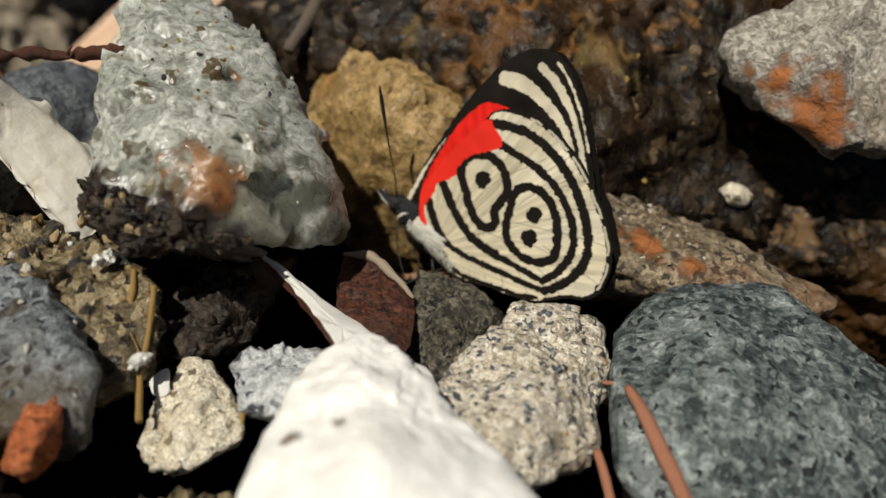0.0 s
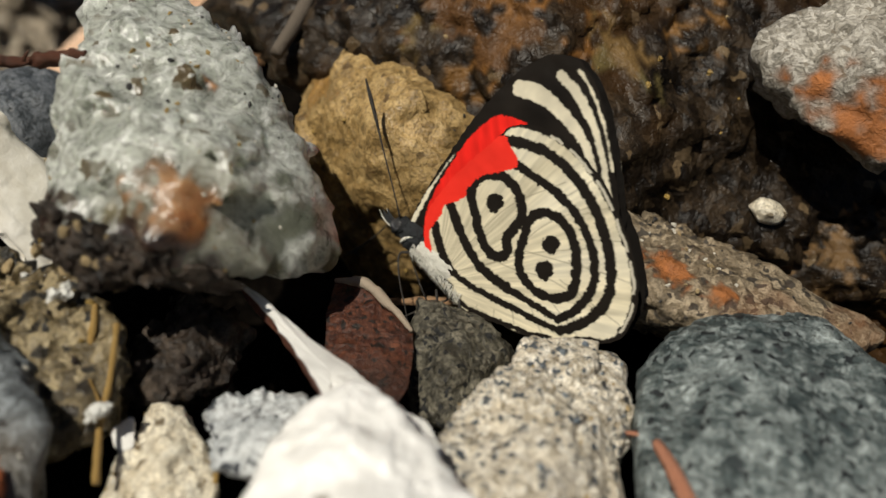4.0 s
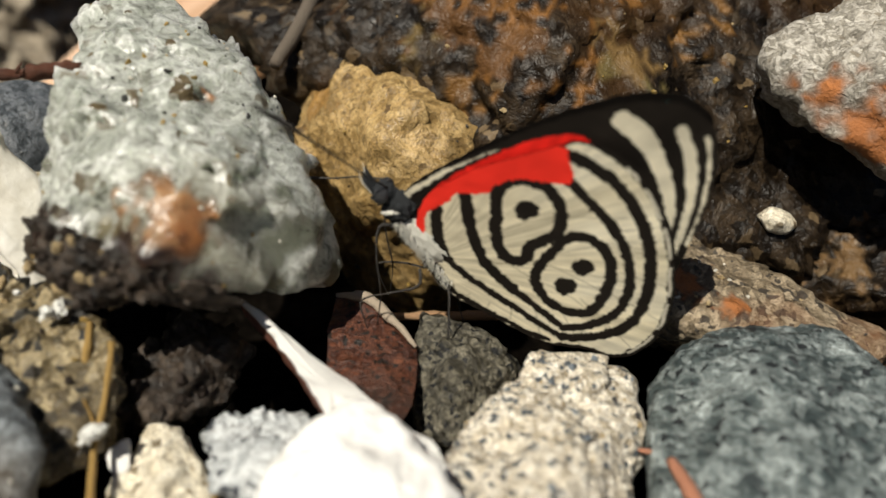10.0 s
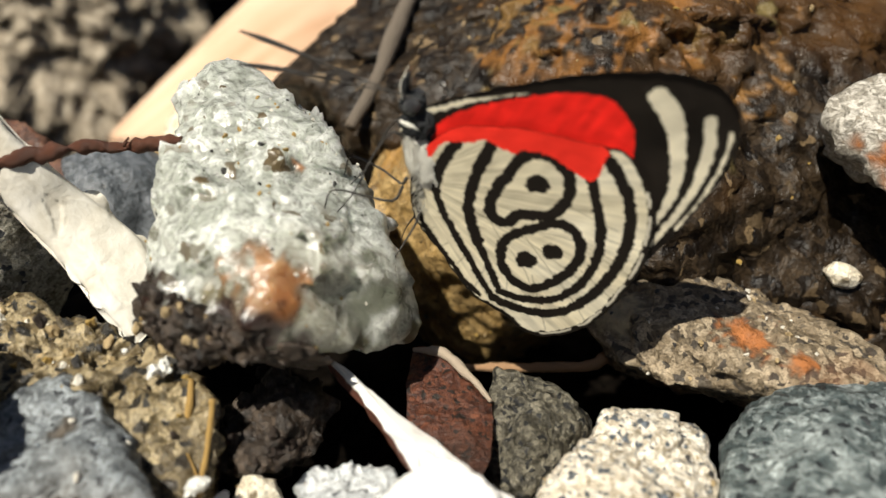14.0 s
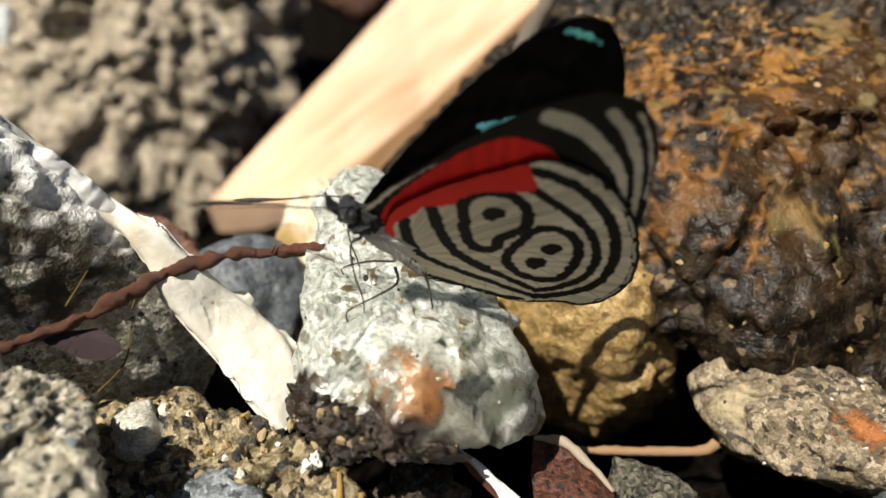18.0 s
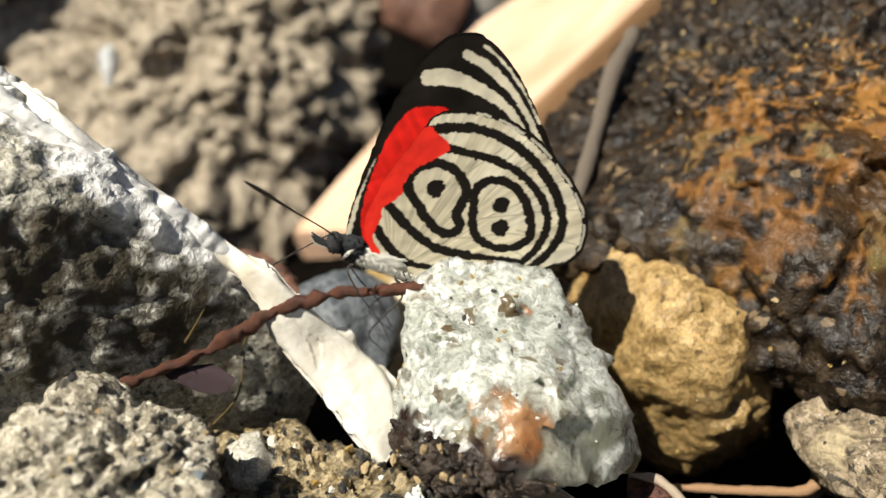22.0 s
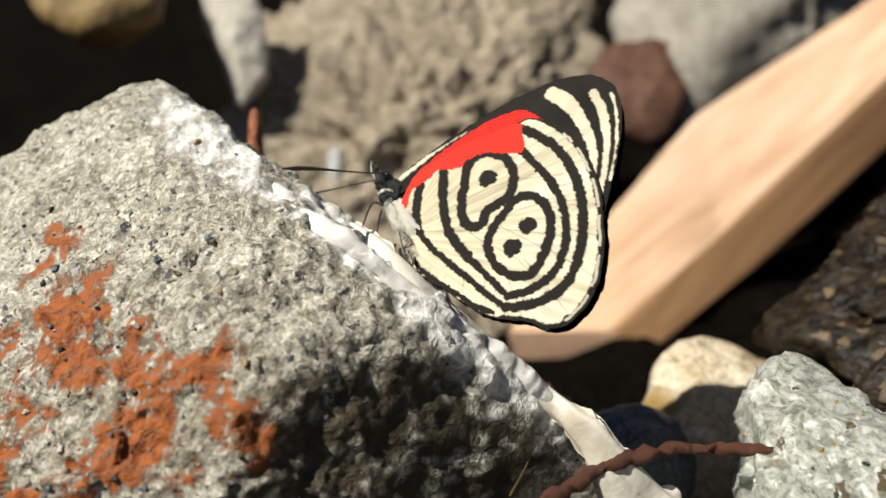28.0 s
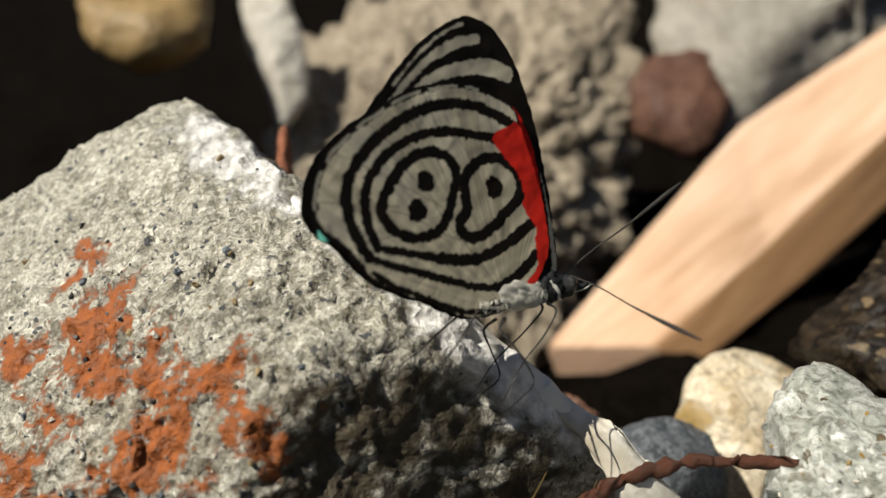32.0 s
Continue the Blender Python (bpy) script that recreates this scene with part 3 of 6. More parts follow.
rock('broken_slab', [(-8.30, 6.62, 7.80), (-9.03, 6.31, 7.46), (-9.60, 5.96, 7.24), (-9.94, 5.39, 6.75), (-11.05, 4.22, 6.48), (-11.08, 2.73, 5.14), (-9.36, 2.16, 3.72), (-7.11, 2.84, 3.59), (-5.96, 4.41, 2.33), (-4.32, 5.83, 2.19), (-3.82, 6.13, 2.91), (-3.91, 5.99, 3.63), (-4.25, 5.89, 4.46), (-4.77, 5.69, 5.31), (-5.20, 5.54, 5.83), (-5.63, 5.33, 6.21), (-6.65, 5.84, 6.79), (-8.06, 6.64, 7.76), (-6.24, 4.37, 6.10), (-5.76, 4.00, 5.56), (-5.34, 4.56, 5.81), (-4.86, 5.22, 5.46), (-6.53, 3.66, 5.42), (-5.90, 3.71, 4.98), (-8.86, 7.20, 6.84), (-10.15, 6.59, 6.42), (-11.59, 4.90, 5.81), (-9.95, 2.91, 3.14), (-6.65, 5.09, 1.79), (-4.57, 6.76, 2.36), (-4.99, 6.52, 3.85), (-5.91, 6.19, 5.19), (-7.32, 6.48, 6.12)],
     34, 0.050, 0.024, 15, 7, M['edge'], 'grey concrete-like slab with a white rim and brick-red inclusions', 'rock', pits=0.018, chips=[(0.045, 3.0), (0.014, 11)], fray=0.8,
     # Dark brown flank patches: mud, with the flank's shade put into their colour.
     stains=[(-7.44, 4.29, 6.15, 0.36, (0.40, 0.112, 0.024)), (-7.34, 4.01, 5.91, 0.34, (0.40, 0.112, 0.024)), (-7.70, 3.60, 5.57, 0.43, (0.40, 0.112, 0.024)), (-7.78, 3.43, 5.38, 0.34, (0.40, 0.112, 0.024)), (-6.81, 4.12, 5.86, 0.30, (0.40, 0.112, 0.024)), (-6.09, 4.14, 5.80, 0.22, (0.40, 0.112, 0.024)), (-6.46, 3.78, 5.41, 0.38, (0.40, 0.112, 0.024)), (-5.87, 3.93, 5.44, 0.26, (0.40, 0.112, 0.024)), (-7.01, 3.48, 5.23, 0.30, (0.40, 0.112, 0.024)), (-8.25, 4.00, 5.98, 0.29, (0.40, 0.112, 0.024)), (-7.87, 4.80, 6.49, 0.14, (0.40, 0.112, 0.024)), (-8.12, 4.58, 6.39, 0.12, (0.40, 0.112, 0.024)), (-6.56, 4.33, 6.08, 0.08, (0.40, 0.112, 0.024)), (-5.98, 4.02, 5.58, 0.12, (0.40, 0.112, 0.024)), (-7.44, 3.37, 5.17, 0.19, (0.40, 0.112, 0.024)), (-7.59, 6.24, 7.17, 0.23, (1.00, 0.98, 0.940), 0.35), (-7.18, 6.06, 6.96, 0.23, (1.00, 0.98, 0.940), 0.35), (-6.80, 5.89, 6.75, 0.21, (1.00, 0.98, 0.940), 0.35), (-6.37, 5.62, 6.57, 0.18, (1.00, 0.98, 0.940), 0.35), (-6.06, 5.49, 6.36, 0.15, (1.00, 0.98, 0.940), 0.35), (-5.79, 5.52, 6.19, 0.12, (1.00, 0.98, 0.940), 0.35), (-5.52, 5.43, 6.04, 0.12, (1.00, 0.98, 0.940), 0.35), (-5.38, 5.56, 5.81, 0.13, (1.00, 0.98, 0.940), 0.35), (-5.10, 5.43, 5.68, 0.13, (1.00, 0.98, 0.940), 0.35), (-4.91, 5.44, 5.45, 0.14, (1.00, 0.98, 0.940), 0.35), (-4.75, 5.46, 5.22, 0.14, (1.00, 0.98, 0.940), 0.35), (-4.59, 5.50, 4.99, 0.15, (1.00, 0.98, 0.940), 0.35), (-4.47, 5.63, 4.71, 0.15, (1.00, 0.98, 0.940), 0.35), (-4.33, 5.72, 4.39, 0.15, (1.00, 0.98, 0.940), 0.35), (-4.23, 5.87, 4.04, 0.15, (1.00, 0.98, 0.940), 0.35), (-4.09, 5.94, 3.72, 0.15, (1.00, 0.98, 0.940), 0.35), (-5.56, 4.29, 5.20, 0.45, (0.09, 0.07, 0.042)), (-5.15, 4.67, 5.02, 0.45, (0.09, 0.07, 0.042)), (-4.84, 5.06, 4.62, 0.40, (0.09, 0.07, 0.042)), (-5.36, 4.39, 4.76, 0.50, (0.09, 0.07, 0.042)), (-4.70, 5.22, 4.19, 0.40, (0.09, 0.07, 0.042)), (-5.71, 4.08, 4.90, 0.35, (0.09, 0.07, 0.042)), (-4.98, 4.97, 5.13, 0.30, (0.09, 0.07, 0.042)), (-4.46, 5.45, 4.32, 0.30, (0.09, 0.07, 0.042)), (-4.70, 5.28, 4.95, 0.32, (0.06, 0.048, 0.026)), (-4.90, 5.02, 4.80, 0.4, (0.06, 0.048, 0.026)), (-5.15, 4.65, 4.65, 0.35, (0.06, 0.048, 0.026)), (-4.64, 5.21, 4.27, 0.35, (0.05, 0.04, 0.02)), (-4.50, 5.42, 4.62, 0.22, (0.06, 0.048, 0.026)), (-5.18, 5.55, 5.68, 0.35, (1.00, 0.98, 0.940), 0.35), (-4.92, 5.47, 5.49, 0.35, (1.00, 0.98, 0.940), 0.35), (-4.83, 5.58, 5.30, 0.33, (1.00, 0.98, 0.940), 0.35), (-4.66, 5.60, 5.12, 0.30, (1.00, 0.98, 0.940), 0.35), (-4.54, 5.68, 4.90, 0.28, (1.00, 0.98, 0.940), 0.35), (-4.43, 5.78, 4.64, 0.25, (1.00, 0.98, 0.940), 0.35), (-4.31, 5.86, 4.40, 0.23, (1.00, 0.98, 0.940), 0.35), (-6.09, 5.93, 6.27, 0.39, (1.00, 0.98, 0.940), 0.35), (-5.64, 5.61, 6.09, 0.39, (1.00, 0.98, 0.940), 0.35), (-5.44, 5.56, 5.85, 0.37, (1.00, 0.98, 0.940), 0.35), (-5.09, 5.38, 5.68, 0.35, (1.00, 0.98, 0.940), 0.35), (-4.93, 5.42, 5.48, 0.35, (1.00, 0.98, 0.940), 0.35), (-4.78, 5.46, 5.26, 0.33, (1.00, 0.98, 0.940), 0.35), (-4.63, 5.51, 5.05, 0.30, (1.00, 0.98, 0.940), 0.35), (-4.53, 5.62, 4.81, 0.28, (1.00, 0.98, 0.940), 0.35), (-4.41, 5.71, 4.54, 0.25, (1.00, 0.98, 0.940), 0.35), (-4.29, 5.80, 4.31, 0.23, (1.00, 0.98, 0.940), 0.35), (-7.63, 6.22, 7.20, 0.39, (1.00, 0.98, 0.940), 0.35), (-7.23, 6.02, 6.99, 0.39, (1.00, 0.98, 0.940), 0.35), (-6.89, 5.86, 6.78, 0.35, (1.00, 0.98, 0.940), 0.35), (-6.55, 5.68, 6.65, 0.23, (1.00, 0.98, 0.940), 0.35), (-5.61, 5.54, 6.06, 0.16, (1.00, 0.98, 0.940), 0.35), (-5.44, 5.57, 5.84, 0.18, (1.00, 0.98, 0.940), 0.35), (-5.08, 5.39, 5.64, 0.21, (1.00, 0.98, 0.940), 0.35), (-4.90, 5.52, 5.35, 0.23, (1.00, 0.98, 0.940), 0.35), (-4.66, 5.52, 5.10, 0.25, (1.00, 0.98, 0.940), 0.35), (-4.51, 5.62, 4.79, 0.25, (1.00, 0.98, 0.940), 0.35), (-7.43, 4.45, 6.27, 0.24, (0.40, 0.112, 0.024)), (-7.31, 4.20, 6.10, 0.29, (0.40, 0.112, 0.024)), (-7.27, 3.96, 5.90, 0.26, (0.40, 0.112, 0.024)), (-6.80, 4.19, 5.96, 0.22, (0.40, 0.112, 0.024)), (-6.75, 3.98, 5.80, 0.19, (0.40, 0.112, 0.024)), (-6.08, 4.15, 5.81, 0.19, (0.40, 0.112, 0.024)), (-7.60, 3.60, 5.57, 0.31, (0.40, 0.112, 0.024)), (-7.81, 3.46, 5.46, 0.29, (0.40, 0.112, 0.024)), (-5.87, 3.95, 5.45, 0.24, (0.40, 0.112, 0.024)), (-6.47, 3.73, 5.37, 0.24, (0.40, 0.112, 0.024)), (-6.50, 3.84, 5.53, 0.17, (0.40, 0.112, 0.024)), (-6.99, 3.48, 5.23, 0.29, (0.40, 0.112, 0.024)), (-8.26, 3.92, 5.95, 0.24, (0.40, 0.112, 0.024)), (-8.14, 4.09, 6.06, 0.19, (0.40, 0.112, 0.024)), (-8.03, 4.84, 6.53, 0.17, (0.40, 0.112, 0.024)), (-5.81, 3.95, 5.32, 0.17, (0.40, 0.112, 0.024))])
rock('brick_chip', [(-2.74, 3.09, 2.58), (-2.71, 3.39, 2.66), (-2.55, 3.45, 2.65), (-2.44, 3.24, 2.62), (-2.50, 2.97, 2.57), (-2.64, 2.95, 2.56), (-2.45, 3.01, 2.81), (-2.85, 3.28, 2.31), (-2.70, 3.57, 2.36), (-2.66, 3.18, 2.31)],
     22, 0.040, 0.030, 24, 4, M['redbrick'], 'broken chip of orange-red brick', 'brick', chips=[(0.04, 5)])
rock('brick_shard', [(-5.92, 7.78, 3.70), (-5.05, 7.66, 3.56), (-4.55, 7.42, 3.29), (-3.94, 6.95, 2.82), (-4.20, 6.91, 2.89), (-4.77, 7.26, 3.25), (-5.74, 7.56, 3.51), (-4.66, 7.32, 3.33), (-5.98, 7.97, 3.48), (-4.74, 7.65, 3.10), (-4.43, 7.18, 2.75), (-5.82, 7.77, 3.31)],
     22, 0.040, 0.030, 25, 4, M['redbrown'], 'thin red-brown brick shard behind the slab', 'brick', chips=[(0.04, 5)])
rock('red_stone', [(-7.79, 23.42, 5.08), (-7.92, 22.17, 3.40), (-6.75, 21.76, 2.72), (-5.62, 21.60, 2.32), (-5.02, 22.80, 3.57), (-5.56, 24.16, 5.00), (-6.44, 21.82, 3.78), (-7.95, 25.19, 3.98), (-7.12, 23.87, 2.09), (-5.74, 24.69, 2.77)],
     18, 0.100, 0.050, 26, 4, M['redbrown'], 'dark red-brown stone under the wooden stake', 'rock')
rock('porous_stone', [(-5.11, 3.34, 4.19), (-5.13, 3.83, 4.24), (-4.97, 4.27, 4.40), (-4.72, 4.39, 4.35), (-4.52, 4.39, 4.23), (-4.21, 4.25, 4.08), (-3.88, 4.24, 3.95), (-3.71, 4.02, 3.86), (-3.39, 3.47, 3.70), (-3.98, 2.79, 3.71), (-4.92, 2.69, 3.92), (-4.34, 3.58, 4.23), (-5.48, 3.95, 3.40), (-5.36, 4.73, 3.59), (-4.99, 4.84, 3.44), (-4.44, 4.71, 3.20), (-4.02, 4.05, 2.99), (-5.32, 3.39, 3.18)],
     20, 0.070, 0.050, 16, 6, M['porous'], 'porous grey-brown stone full of small holes', 'rock', pits=0.22, chips=[(0.05, 4), (0.025, 10)])
rock('pale_pebble', [(-4.33, 4.86, 3.14), (-4.22, 5.01, 3.16), (-4.03, 5.05, 3.17), (-3.82, 4.88, 3.00), (-3.87, 4.60, 2.83), (-4.17, 4.62, 2.97), (-3.92, 4.68, 3.19), (-4.47, 5.11, 2.79), (-4.24, 5.26, 2.81), (-4.11, 4.91, 2.54)],
     22, 0.030, 0.010, 17, 4, M['palepeb'], 'small pale translucent pebble', 'rock', chips=[(0.03, 4)])
rock('rough_rock', [(-17.49, 21.04, 8.26), (-12.51, 24.25, 8.84), (-8.02, 24.98, 7.16), (-7.35, 22.42, 3.28), (-7.44, 19.99, 0.87), (-8.64, 17.80, -0.30), (-9.26, 16.39, -1.05), (-11.35, 14.73, -0.55), (-13.28, 14.71, 0.75), (-14.42, 15.55, 2.26), (-16.64, 18.07, 5.28), (-10.95, 17.82, 3.42), (-10.50, 16.48, 1.63), (-19.22, 25.16, 5.51), (-10.69, 28.70, 4.52), (-10.18, 24.21, -1.14), (-11.81, 20.97, -2.87), (-15.43, 19.46, -1.25), (-18.45, 22.48, 2.83)],
     22, 0.550, 0.300, 18, 7, M['rough'], 'rough knobbly beige rock with deep pits', 'rock', freq=0.3, chips=[(0.18, 1.1)])
rock('cream_stone', [(-4.20, 8.12, 2.45), (-4.12, 8.76, 3.05), (-3.84, 9.12, 3.30), (-3.47, 9.33, 3.33), (-2.95, 9.39, 3.08), (-2.60, 9.20, 2.72), (-2.49, 8.70, 2.18), (-2.70, 8.00, 1.56), (-4.04, 7.48, 1.80), (-3.43, 8.37, 2.94), (-4.20, 9.56, 1.21), (-3.91, 10.36, 1.89), (-3.20, 10.58, 1.71), (-2.83, 10.02, 0.99), (-4.07, 9.05, 0.69)],
     14, 0.050, 0.012, 19, 5, M['creamstone'], 'smooth cream-coloured rounded stone', 'rock', chips=[(0.03, 2)],
     stains=[(-3.52, 9.11, 3.21, 0.08, (0.20, 0.17, 0.120)), (-4.00, 8.38, 2.75, 0.25, (0.42, 0.28, 0.100))])
rock('slate_stone', [(-4.56, 7.30, 3.27), (-4.20, 7.68, 3.30), (-3.67, 7.87, 3.07), (-3.43, 7.37, 2.63), (-3.61, 6.79, 2.29), (-4.30, 6.77, 2.74), (-3.97, 6.96, 3.12), (-4.80, 8.26, 2.26), (-4.08, 8.71, 2.10), (-4.04, 7.84, 1.48)],
     18, 0.050, 0.020, 20, 5, M['slate'], 'dark blue-grey stone in shade', 'rock')
rock('far_stone', [(-7.47, 24.40, 5.53), (-7.17, 23.43, 3.81), (-6.31, 22.68, 1.86), (-5.05, 22.83, 0.50), (-2.98, 24.97, 0.67), (0.74, 29.77, 3.37), (3.68, 33.48, 7.43), (-2.87, 30.68, 9.31), (-6.81, 27.42, 8.19), (-4.47, 23.70, 4.49), (-5.69, 22.93, 3.55), (-7.26, 27.59, 4.29), (-6.22, 26.04, 0.99), (-3.22, 28.10, -0.09), (2.77, 35.77, 5.99), (-6.67, 30.31, 6.68)],
     30, 0.100, 0.030, 21, 5, M['palegrey'], 'pale beige stone beyond the wood', 'rock', chips=[(0.2, 0.6)])
rock('far_pebble', [(-20.14, 15.83, 10.37), (-19.50, 15.14, 9.19), (-18.22, 14.92, 8.37), (-16.96, 15.50, 8.14), (-16.48, 16.54, 8.61), (-17.19, 17.95, 10.20), (-17.26, 15.14, 9.19), (-21.61, 17.61, 9.69), (-19.98, 16.83, 7.99), (-18.50, 18.21, 8.20)],
     16, 0.100, 0.030, 22, 4, M['ochre'], 'beige pebble in deep shade', 'rock')
rock('pale_chip', [(-17.01, 18.58, 9.38), (-15.77, 19.19, 9.23), (-15.42, 18.79, 8.00), (-15.18, 18.07, 6.38), (-15.78, 17.22, 5.64), (-16.26, 17.69, 6.92), (-16.82, 18.11, 8.18), (-15.82, 17.94, 7.58), (-17.84, 19.79, 8.70), (-16.49, 19.97, 7.53), (-16.80, 18.64, 5.52), (-17.68, 19.39, 7.68)],
     26, 0.060, 0.030, 27, 5, M['whitish'], 'pale grey chip of stone beside the rough rock', 'rock')
rock('bluish_pebble', [(-13.61, 17.36, 4.18), (-13.35, 17.70, 4.40), (-13.12, 17.53, 3.93), (-13.14, 17.18, 3.34), (-13.44, 17.01, 3.31), (-13.18, 17.08, 3.92), (-13.83, 17.77, 3.90), (-13.42, 17.91, 3.69), (-13.69, 17.47, 3.16)],
     20, 0.030, 0.010, 28, 4, M['lightgrey'], 'tiny pale bluish pebble caught on the rough rock', 'rock')
rock('brown_shard', [(-8.43, 8.27, 6.94), (-8.32, 8.33, 6.95), (-8.16, 7.96, 6.39), (-8.20, 7.74, 6.17), (-8.36, 7.90, 6.50), (-8.18, 7.94, 6.68), (-8.65, 8.55, 6.73), (-8.42, 8.29, 6.26), (-8.60, 8.23, 6.35)],
     22, 0.030, 0.020, 29, 4, M['brick'], 'narrow orange-brown shard standing behind the slab', 'brick')
rock('mud_lump', [(-2.85, 4.92, 3.39), (-2.65, 4.89, 3.50), (-2.33, 4.68, 3.44), (-1.99, 4.56, 3.37), (-1.66, 4.52, 3.25), (-1.42, 4.66, 3.00), (-1.55, 4.66, 2.91), (-1.95, 4.53, 3.08), (-2.41, 4.58, 3.16), (-2.74, 4.74, 3.21), (-2.21, 4.50, 3.39), (-1.84, 4.45, 3.27), (-2.90, 5.12, 3.14), (-2.43, 4.91, 3.19), (-1.83, 4.76, 3.01), (-1.73, 4.88, 2.70), (-2.50, 4.81, 2.93)],
     12, 0.090, 0.050, 31, 6, M['soil'], "dark wet mud stuck along the quartz rock's foot", 'soil', freq=1.6, chips=[(0.07, 4), (0.04, 9)])
rock('tan_pebble', [(2.67, 6.60, 2.35), (2.79, 6.64, 2.41), (2.93, 6.61, 2.36), (3.00, 6.54, 2.29), (2.89, 6.47, 2.25), (2.74, 6.48, 2.26), (2.76, 6.42, 2.41), (2.80, 6.78, 2.16), (3.00, 6.79, 2.16), (2.98, 6.68, 2.08)],
     18, 0.030, 0.010, 33, 4, M['cream'], 'small pale tan pebble on the dark rock', 'rock')


# ---- ground ----
gx, gy = np.meshgrid(np.linspace(-1, 1, 220), np.linspace(-1, 1, 220))
gx, gy = np.sign(gx) * np.abs(gx) ** 3 * 70 + gx * 25, np.sign(gy) * np.abs(gy) ** 3 * 70 + gy * 25 + 8
gp = np.stack([gx.ravel(), gy.ravel(), 0 * gx.ravel()], 1)
gz = 0.35 * fbm(gp * 0.5, 3, 4) + 0.12 * fbm(gp * 3.0, 7, 3) - 0.13 * np.clip(gp[:, 1] - 8, 0, 20)
gr = np.hypot(gp[:, 0], gp[:, 1])
gz = gz + 22 * np.clip((gr - 27) / 40, 0, 1) ** 1.3
gi = np.arange(220 * 220).reshape(220, 220)
gf = np.stack([gi[:-1, :-1].ravel(), gi[:-1, 1:].ravel(), gi[1:, 1:].ravel(), gi[1:, :-1].ravel()], 1)
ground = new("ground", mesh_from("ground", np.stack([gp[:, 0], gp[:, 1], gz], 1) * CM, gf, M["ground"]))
tagged(ground, "near-black soil between the stones, gap shade in its colour", "ground", kind="structure")


# ---- butterfly ----
def part(name, me, parent, label=""):
    ob = new(name, me)
    ob.parent = parent
    if label:
        tagged(ob, label)
    return ob


def smooth_line(pts, n=60, closed=False):
    """A smooth curve through the points."""
    p = np.array(pts, float)
    p = np.concatenate([p[-1:], p, p[:2]]) if closed else np.concatenate([2 * p[:1] - p[1:2], p, 2 * p[-1:] - p[-2:-1]])
    k = len(p) - 3
    t = np.linspace(0, k, n, endpoint=not closed)
    i = np.minimum(t.astype(int), k - 1)
    f = (t - i)[:, None]
    a, b, c, d = p[i], p[i + 1], p[i + 2], p[i + 3]
    return 0.5 * (2 * b + (c - a) * f + (2 * a - 5 * b + 4 * c - d) * f ** 2 + (3 * b - a - 3 * c + d) * f ** 3)


def near(q, line):
    """Distance of the points q from a line, the nearest place on it, and its share of the way along."""
    a, d = line[:-1], line[1:] - line[:-1]
    t = np.clip(((q[:, None] - a[None]) * d[None]).sum(-1) / ((d * d).sum(-1)[None] + 1e-12), 0, 1)
    e = a[None] + t[..., None] * d[None]
    r = np.linalg.norm(q[:, None] - e, axis=-1)
    k = r.argmin(1)
    return r[np.arange(len(q)), k], e[np.arange(len(q)), k], k / (len(a) - 1)


def inside(q, ring):
    x, y = q[:, 0], q[:, 1]
    r = np.zeros(len(q), bool)
    for (x1, y1), (x2, y2) in zip(ring, np.roll(ring, -1, 0)):
        r ^= ((y1 > y) != (y2 > y)) & (x < (x2 - x1) * (y - y1) / (y2 - y1 + 1e-12) + x1)
    return r


K = 0.00437   # cm of wing to one unit of stripe width
HW_EDGE = [(0.051, -0.067), (0.150, 0.000), (0.270, 0.130), (0.350, 0.300), (0.345, 0.600), (0.300, 0.900), (0.245, 1.150), (0.190, 1.345), (0.060, 1.462), (-0.152, 1.545), (-0.410, 1.560), (-0.667, 1.510), (-0.913, 1.416), (-1.156, 1.285), (-1.330, 1.155), (-1.445, 1.014), (-1.510, 0.869), (-1.525, 0.727), (-1.470, 0.610), (-1.335, 0.480), (-1.229, 0.335), (-1.099, 0.205), (-0.944, 0.115), (-0.765, 0.030), (-0.608, -0.060), (-0.456, -0.136), (-0.271, -0.148), (-0.080, -0.120)]
FW_EDGE = [(0.158, -0.060), (0.300, -0.110), (0.405, 0.030), (0.450, 0.222), (0.465, 0.488), (0.464, 0.803), (0.452, 1.121), (0.412, 1.433), (0.345, 1.692), (0.265, 1.868), (0.150, 1.990), (0.010, 2.048), (-0.150, 2.021), (-0.347, 1.918), (-0.542, 1.769), (-0.690, 1.637), (-0.820, 1.518), (-0.920, 1.416), (-1.040, 1.274), (-1.033, 1.050), (-0.858, 0.780), (-0.600, 0.503), (-0.282, 0.251), (-0.025, 0.050)]
FW_RED = [(0.150, 0.030), (0.300, 0.149), (0.385, 0.425), (0.400, 0.688), (0.388, 1.022), (0.330, 1.258), (0.240, 1.365), (0.117, 1.416), (-0.020, 1.423), (-0.150, 1.388), (-0.373, 1.286), (-0.654, 1.099), (-0.678, 0.857), (-0.376, 0.454), (-0.061, 0.137)]
HW_RED = [(0.040, -0.070), (0.150, -0.010), (0.290, 0.120), (0.370, 0.300), (0.365, 0.600), (0.320, 0.900), (0.265, 1.150), (0.200, 1.240), (0.109, 1.212), (-0.008, 1.176), (-0.030, 1.094), (0.066, 0.970), (0.157, 0.831), (0.181, 0.697), (0.150, 0.630), (0.204, 0.523), (0.252, 0.431), (0.226, 0.348), (0.233, 0.238), (0.220, 0.141), (0.119, 0.060), (0.042, -0.032)]
